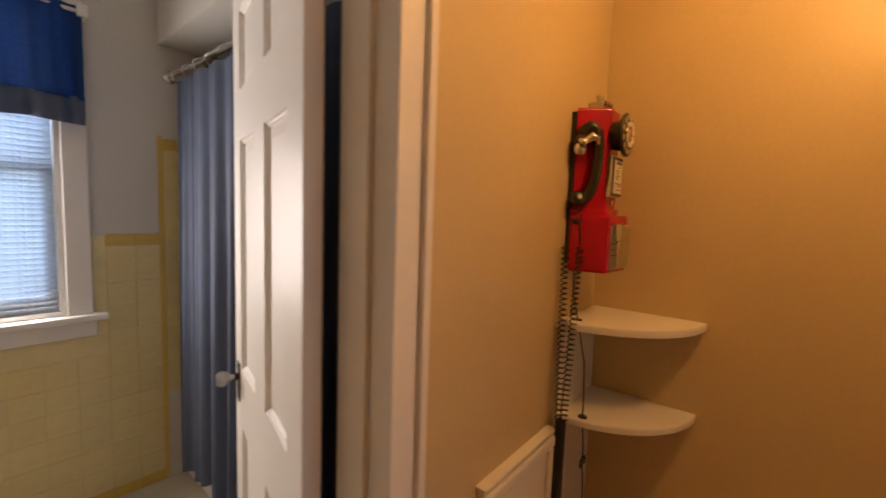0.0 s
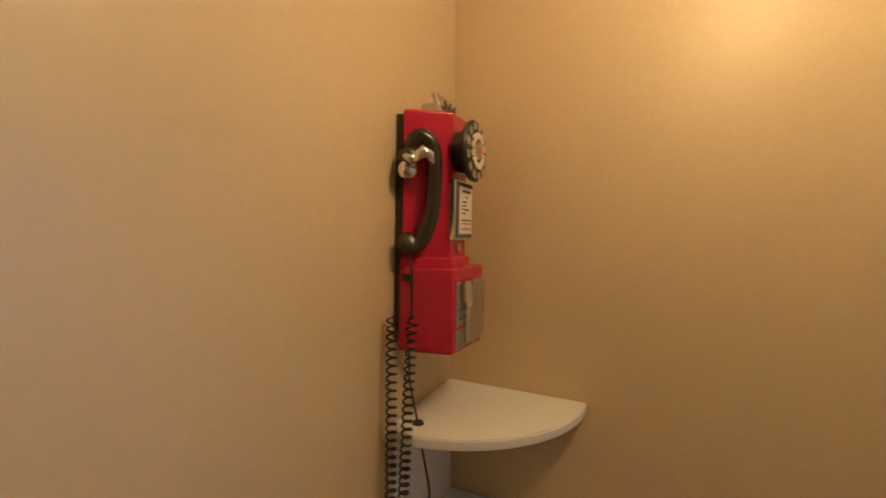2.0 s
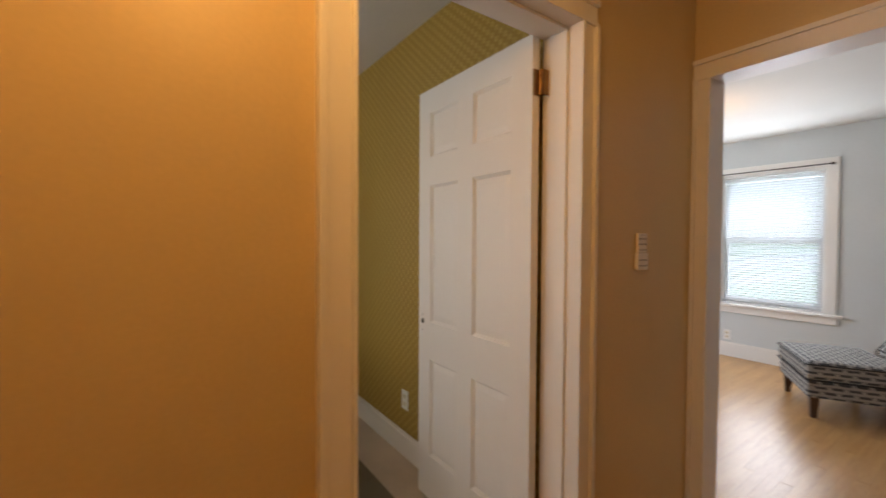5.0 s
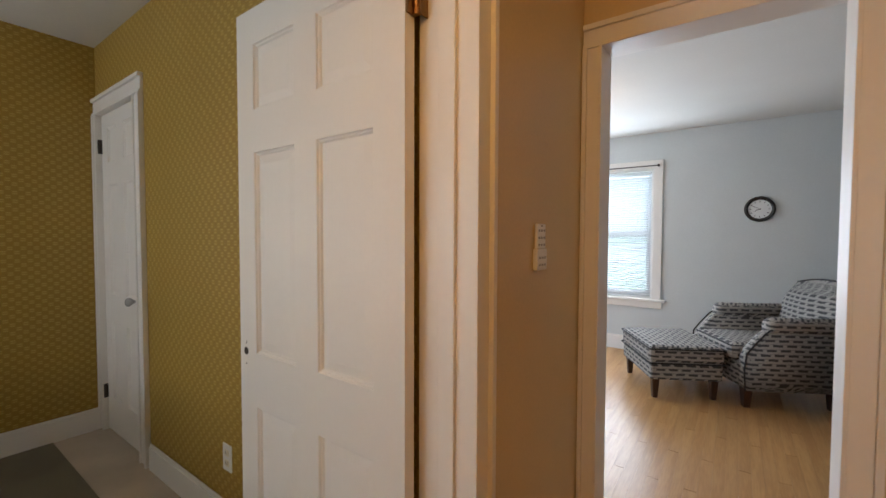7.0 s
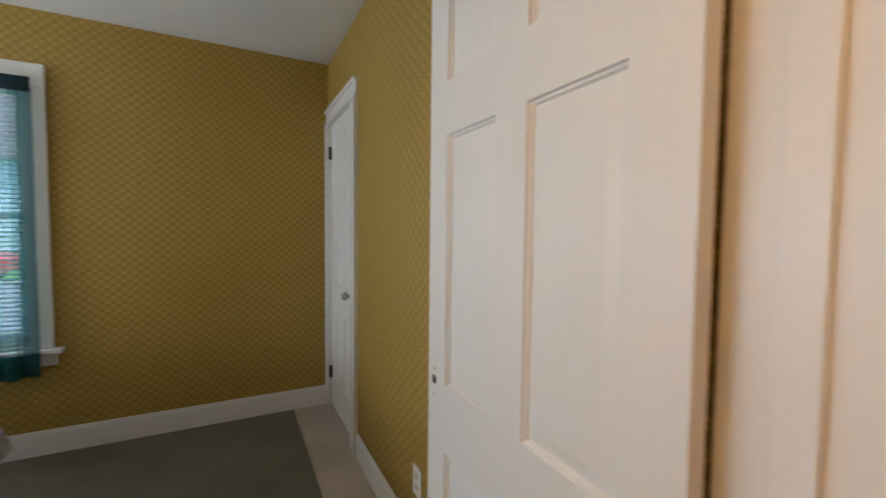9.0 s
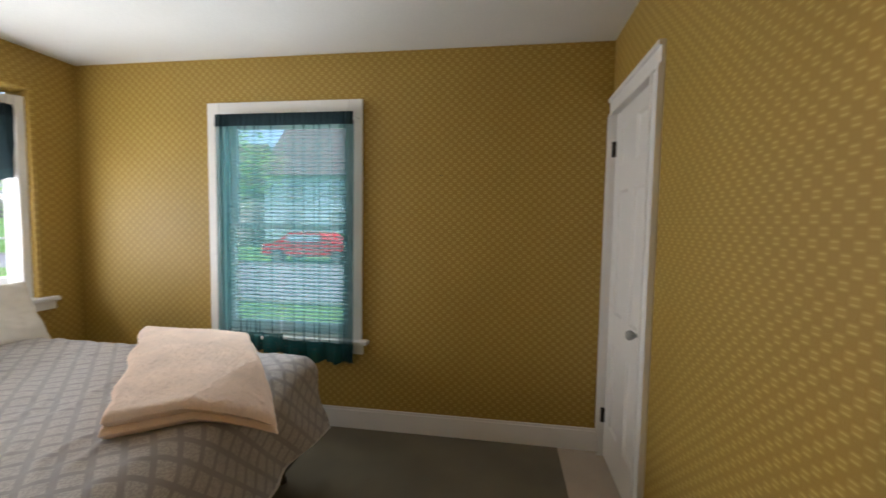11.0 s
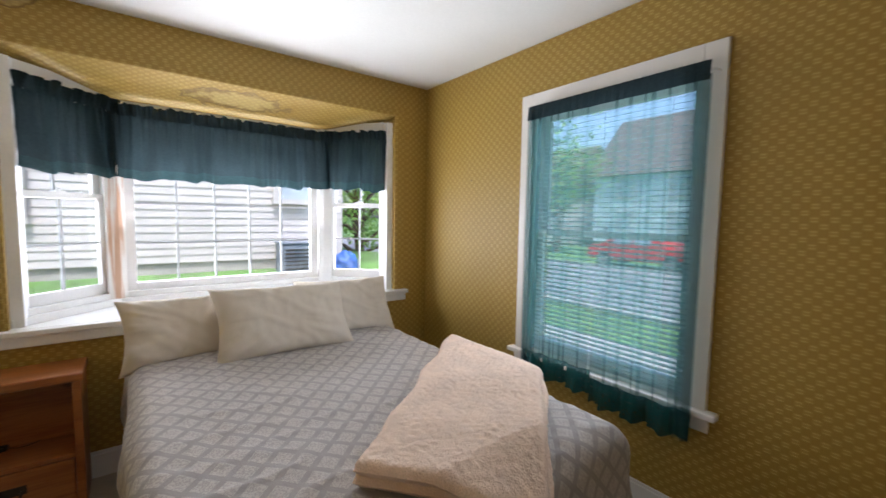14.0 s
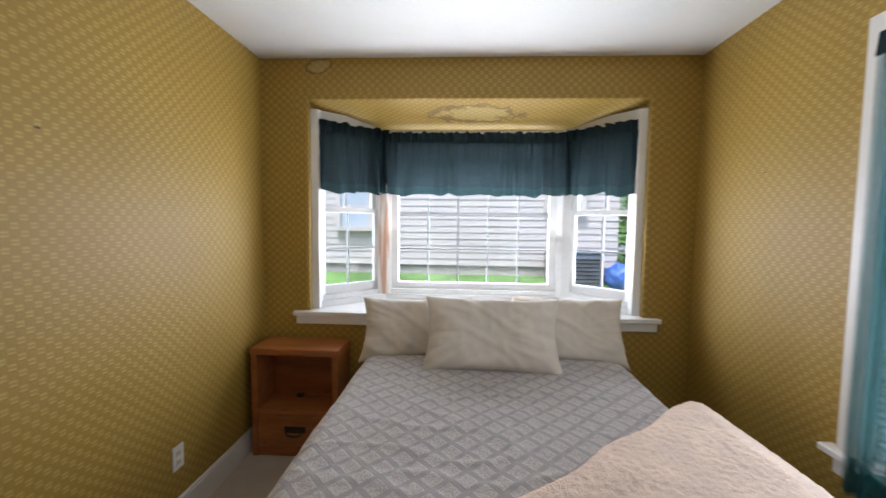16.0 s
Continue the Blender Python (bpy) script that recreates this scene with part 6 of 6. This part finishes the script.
def house(name, x0, x1, y0, y1, z_wall, ridge, siding, label, facing, board=0.11, ridge_axis="x", foot=0.0):
    e = thing(name, ((x0 + x1) / 2, (y0 + y1) / 2, GZ), label, "house")
    part("wall", boxes((x0, x1, y0, y1, GZ + 0.55 + foot, z_wall)), siding, e)
    part("foundation", boxes((x0 + 0.02, x1 - 0.02, y0 + 0.02, y1 - 0.02, GZ, GZ + 0.55 + foot)), M_STONE, e)
    n = int((z_wall - GZ - 0.55 - foot) / board)
    for k in range(n):
        z = GZ + 0.55 + foot + k * board
        bm = bmesh.new()
        if facing == "y":
            box(bm, x0, x1, y0 - 0.016, y0, z, z + 0.006)
            q = [bm.verts.new(p) for p in ((x0, y0 - 0.016, z + 0.006), (x1, y0 - 0.016, z + 0.006), (x1, y0 - 0.004, z + board), (x0, y0 - 0.004, z + board))]
        else:
            box(bm, x0 - 0.028, x0, y0, y1, z, z + 0.012)
            q = [bm.verts.new(p) for p in ((x0 - 0.028, y1, z + 0.012), (x0 - 0.028, y0, z + 0.012), (x0 - 0.004, y0, z + board), (x0 - 0.004, y1, z + board))]
        bm.faces.new(q)
        part("siding_board", bm, siding, e)
    bm = bmesh.new()
    o = 0.4
    if ridge_axis == "x":
        ym = (y0 + y1) / 2
        pts = [(x0 - o, y0 - o, z_wall - 0.1), (x1 + o, y0 - o, z_wall - 0.1), (x1 + o, y1 + o, z_wall - 0.1), (x0 - o, y1 + o, z_wall - 0.1), (x0 - o, ym, ridge), (x1 + o, ym, ridge)]
        fc = ((0, 1, 5, 4), (2, 3, 4, 5), (0, 4, 3), (1, 2, 5), (3, 2, 1, 0))
    else:
        xm = (x0 + x1) / 2
        pts = [(x0 - o, y0 - o, z_wall - 0.1), (x1 + o, y0 - o, z_wall - 0.1), (x1 + o, y1 + o, z_wall - 0.1), (x0 - o, y1 + o, z_wall - 0.1), (xm, y0 - o, ridge), (xm, y1 + o, ridge)]
        fc = ((0, 3, 5, 4), (1, 4, 5, 2), (0, 4, 1), (3, 2, 5), (3, 2, 1, 0))
    vs = [bm.verts.new(p) for p in pts]
    for f in fc:
        bm.faces.new([vs[k] for k in f])
    bmesh.ops.recalc_face_normals(bm, faces=bm.faces)
    part("roof", bm, M_SHINGLE, e)
    return e


bm = bmesh.new()
slope = [(5.7, GZ - 0.05), (5.9, GZ + 0.25), (6.2, 0.28), (6.5, 0.50), (6.9, 0.58), (14.5, 0.60), (17.0, GZ - 0.05)]
grid(bm, 60, 6, lambda u, v: (-30 + 37.5 * u, slope[round(v * 6)][0] + 0.05 * noise.noise((u * 60, v * 3, 2)), slope[round(v * 6)][1] + 0.03 * noise.noise((u * 70, v * 9, 5)) * (1 if 0 < round(v * 6) < 6 else 0)))
setting("grass_bank", bm, M_GRASS, "grass bank up to the house next door", "ground", True)
near = house("neighbour_house", -6.0, 5.80, 6.9, 14.0, 4.6, 7.2, M_SIDING, "white clapboard house next door, close across a strip of lawn", "y", foot=0.74)
simple_window(near, 1.43, 6.856, 1.38, 0.46, 0.62, "y")
simple_window(near, 4.92, 6.856, 1.72, 0.50, 0.9, "y")
far_house = house("street_house", 29.0, 37.0, 6.0, 16.5, 4.6, 9.0, M_BLUEWALL, "pale blue two-storey house with a brown roof across the street", "x", 0.24, "y")
for y in (7.8, 10.8, 14.2):
    simple_window(far_house, 28.97, y, 3.0, 1.0, 1.3, "x")
    simple_window(far_house, 28.97, y, 0.6, 1.0, 1.4, "x")
other = house("street_house", 29.0, 37.0, 19.0, 29.0, 4.0, 7.5, M_SIDING, "white house with a brown roof across the street", "x", 0.24, "y")
for y in (21.5, 26.0):
    simple_window(other, 28.97, y, 0.9, 1.1, 1.4, "x")
third = house("street_house", 29.0, 37.0, -10.0, 1.5, 4.2, 7.8, M_SIDING, "white house with a brown roof across the street", "x", 0.24, "y")
for y in (-7.5, -3.5):
    simple_window(third, 28.97, y, 0.9, 1.1, 1.4, "x")

unit = thing("air_conditioner", (5.01, 6.55, 0.45), "dark grey outdoor air conditioner on the grass bank", "air conditioner")
part("case", boxes((4.60, 5.42, 6.40, 6.80, 0.46, 1.00), bevel=0.03), M_UNIT, unit)
part("pad", boxes((4.56, 5.46, 6.36, 6.84, 0.30, 0.47)), M_WALK, unit)
for k in range(7):
    part("louvre", boxes((4.64, 5.38, 6.385, 6.402, 0.54 + 0.06 * k, 0.56 + 0.06 * k)), M_IRON, unit)
part("lid", boxes((4.58, 5.44, 6.38, 6.82, 1.00, 1.03), bevel=0.012), M_UNIT, unit)
bm = bmesh.new()
bmesh.ops.create_icosphere(bm, subdivisions=4, radius=1.0)
for v in bm.verts:
    n = 1 + 0.25 * noise.noise(v.co * 2.2)
    v.co = Vector((5.72 + 0.22 * v.co.x * n, 6.58 + 0.22 * v.co.y * n, 0.62 + 0.22 * v.co.z * n))
tagged(part("covered_heap", bm, M_TARP, None, "", True), "blue plastic sheet over a heap beside the unit", "tarpaulin")


def tree(name, x, y, h, spread, seed, label, leaves=5200, low=0.35):
    rng = random.Random(seed)
    e = thing(name, (x, y, GZ), label, "tree")
    trunk = [(x + 0.08 * math.sin(k), y + 0.06 * math.cos(1.7 * k), GZ + h * 0.62 * k / 6) for k in range(7)]
    bm = tube(bmesh.new(), trunk, [0.03 * h * (1 - 0.11 * k) for k in range(7)], 10)
    tips = []
    for k in range(13):
        a, z = 2.4 * k + rng.random(), GZ + h * (low * 0.7 + 0.45 * k / 13)
        L = spread * (0.65 + 0.35 * rng.random())
        p0 = Vector((x, y, z))
        d = Vector((math.cos(a), math.sin(a), 0.35 + 0.4 * rng.random()))
        pts = [p0, p0 + d * L * 0.35 + Vector((0, 0, 0.1)), p0 + d * L * 0.7, p0 + d * L]
        tube(bm, pts, [0.011 * h, 0.008 * h, 0.005 * h, 0.002 * h], 6)
        tips += pts[1:]
    part("trunk", bm, M_BARK, e)
    verts, faces = [], []
    for k in range(leaves):
        c = rng.choice(tips) + Vector((rng.gauss(0, 0.2), rng.gauss(0, 0.2), rng.gauss(0.1, 0.2))) * spread
        if c.z < GZ + h * low:
            c.z = GZ + h * low + abs(rng.gauss(0, 0.1)) * h
        s = 0.05 + 0.05 * rng.random()
        r = Euler((rng.uniform(-1, 1), rng.uniform(-1, 1), rng.uniform(0, 6.28))).to_matrix()
        b = len(verts)
        verts += [c + r @ Vector(p) * s for p in ((-1, 0, 0), (0, -0.5, 0.12), (1.1, 0, 0), (0, 0.5, 0.12))]
        faces.append((b, b + 1, b + 2, b + 3))
    me = bpy.data.meshes.new("crown")
    me.from_pydata([v - ORIGIN[e.name] for v in verts], [], faces)
    me.materials.append(M_LEAF)
    c = new("crown", me)
    c.parent = e
    tagged(c, kind="stuff")
    return e


tree("tree", 7.3, 9.4, 5.0, 1.5, 4, "young leafy green tree between the houses", 2400, 0.24)
tree("tree", 10.5, 7.6, 7.5, 2.5, 9, "leafy green street tree in front of the window", 2600, 0.40)
tree("tree", 23.5, 15.5, 8.5, 2.8, 12, "broad green tree across the street", 5000, 0.3)
tree("tree", 25.0, 3.2, 7.0, 2.0, 15, "broad green tree across the street", 2500, 0.4)
tree("tree", 13.5, 22.0, 9.0, 3.0, 21, "broad green tree by the street", 5000, 0.25)
tree("tree", 5.0, -32.0, 9.0, 4.0, 27, "broad green tree behind the living room", 5000, 0.1)

car = thing("parked_car", (19.9, 8.2, GZ), "red car parked beside the street", "car")
bm = bmesh.new()
prof = [(-2.2, 0.35), (-2.25, 0.75), (-1.9, 0.92), (-1.25, 0.98), (-0.65, 1.42), (0.85, 1.45), (1.55, 1.0), (2.15, 0.92), (2.25, 0.6), (2.2, 0.35)]
a = [bm.verts.new((19.0, 8.2 + y, GZ + z)) for y, z in prof]
b = [bm.verts.new((20.75, 8.2 + y, GZ + z)) for y, z in prof]
for k in range(len(prof)):
    bm.faces.new((a[k], a[(k + 1) % len(prof)], b[(k + 1) % len(prof)], b[k]))
bm.faces.new(a[::-1])
bm.faces.new(b)
bmesh.ops.recalc_face_normals(bm, faces=bm.faces)
bmesh.ops.bevel(bm, geom=list(bm.edges), offset=0.06, segments=2, affect="EDGES")
part("body", bm, M_CARRED, car, smooth=False)
for y0, y1 in ((-0.62, 0.08), (0.16, 0.95)):
    part("side_window", boxes((18.985, 19.0, 8.2 + y0, 8.2 + y1, GZ + 1.02, GZ + 1.34), bevel=0.004), M_DARKGLASS, car)
for y in (-1.4, 1.4):
    for x in (19.0, 20.6):
        w = part("wheel", lathe(bmesh.new(), ((0.26, -0.02), (0.33, 0.0), (0.33, 0.18), (0.26, 0.2)), pose(x - 0.02, 8.2 + y, GZ + 0.335, 0, 90, 0), 24), M_TYRE, car)
        part("rim", lathe(bmesh.new(), ((0.20, -0.005), (0.20, 0.01), (0.05, 0.02)), pose(x - 0.05, 8.2 + y, GZ + 0.335, 0, 90, 0), 18), M_STEEL, w)

# ---- pieces: wall tiles, floor strips ----
base = boxes((0, 0.1068, -0.0045, 0, 0, 0.1068), bevel=0.001)
bath_wall = bpy.data.objects["wall_bathroom_north"]
tile_bed = setting("tile_bed", boxes((HWEST, 1.012, BATHN - 0.004, BATHN, 0, TZ0 - 0.10), (HWEST, TX0 - 0.09, BATHN - 0.004, BATHN, TZ0 - 0.10, 1.235), (TX1 + 0.09, 1.012, BATHN - 0.004, BATHN, TZ0 - 0.10, 1.235)), M_GROUT, "grout bed of the yellow bathroom tile", "wall tile")
me = bpy.data.meshes.new("tile")
base.to_mesh(me)
base.free()
me.materials.append(M_TILE)
me2 = me.copy()
me2.materials.clear()
me2.materials.append(M_TILE_EDGE)
for i in range(-2, 10):
    for j in range(11):
        x, z = 1.012 - 0.108 * (i + 1) if i >= 0 else None, 0.055 + 0.108 * j
        if x is None:
            continue
        if x < TX1 + 0.09 and z + 0.10 > TZ0 - 0.10:
            continue
        t = new("tile", me)
        t.parent = tile_bed
        t.matrix_basis = Matrix.Translation((x, BATHN - 0.004, z)) @ Matrix.Diagonal((1, 1, 0.5 if j == 10 else 1, 1))
for i in range(10):
    x = 1.012 - 0.108 * (i + 1)
    for z, h in ((0.0, 0.5), (1.243 - 0.052, 0.5)):
        if z > 1 and x < TX1 + 0.09:
            continue
        t = new("border_tile", me2)
        t.parent = tile_bed
        t.matrix_basis = Matrix.Translation((x, BATHN - 0.004, z)) @ Matrix.Diagonal((1, 1, h, 1))
alcove = setting("tile_bed_tub", boxes((1.022, HE, BATHN - 0.004, BATHN, 0.45, 1.70)), M_GROUT, "grout bed of the tub wall tile", "wall tile")
for i in range(7):
    for j in range(12):
        t = new("tile" if j < 11 else "border_tile", me if j < 11 else me2)
        t.parent = alcove
        t.matrix_basis = Matrix.Translation((1.024 + 0.108 * i, BATHN - 0.004, 0.455 + 0.108 * j)) @ Matrix.Diagonal((1, 1, 1 if j < 11 else 0.5, 1))
for j in range(16):
    t = new("border_tile", me2)
    t.parent = alcove
    t.matrix_basis = Matrix.Translation((1.000, BATHN - 0.006, 0.02 + 0.1055 * j)) @ Matrix.Diagonal((0.2, 1, 1, 1))

living_floor = bpy.data.objects["floor_living"]
sw = 0.0575
me = bpy.data.meshes.new("plank")
bm = boxes((0, sw - 0.0005, 0, 1.14, 0, 0.012))
bm.to_mesh(me)
bm.free()
me.materials.append(M_OAK)
for i in range(62):
    x = 0.0 + i * sw
    for j in range(5):
        y = LY0 + (i * 0.377) % 1.14 - 1.14 + 1.14 * j
        y0, y1 = max(y, LY0), min(y + 1.138, hs_mid)
        if y1 - y0 < 0.05:
            continue
        t = new("plank", me)
        t.parent = living_floor
        t.matrix_basis = Matrix.Translation((x, y0, -0.012)) @ Matrix.Diagonal((1, (y1 - y0) / 1.14, 1, 1))
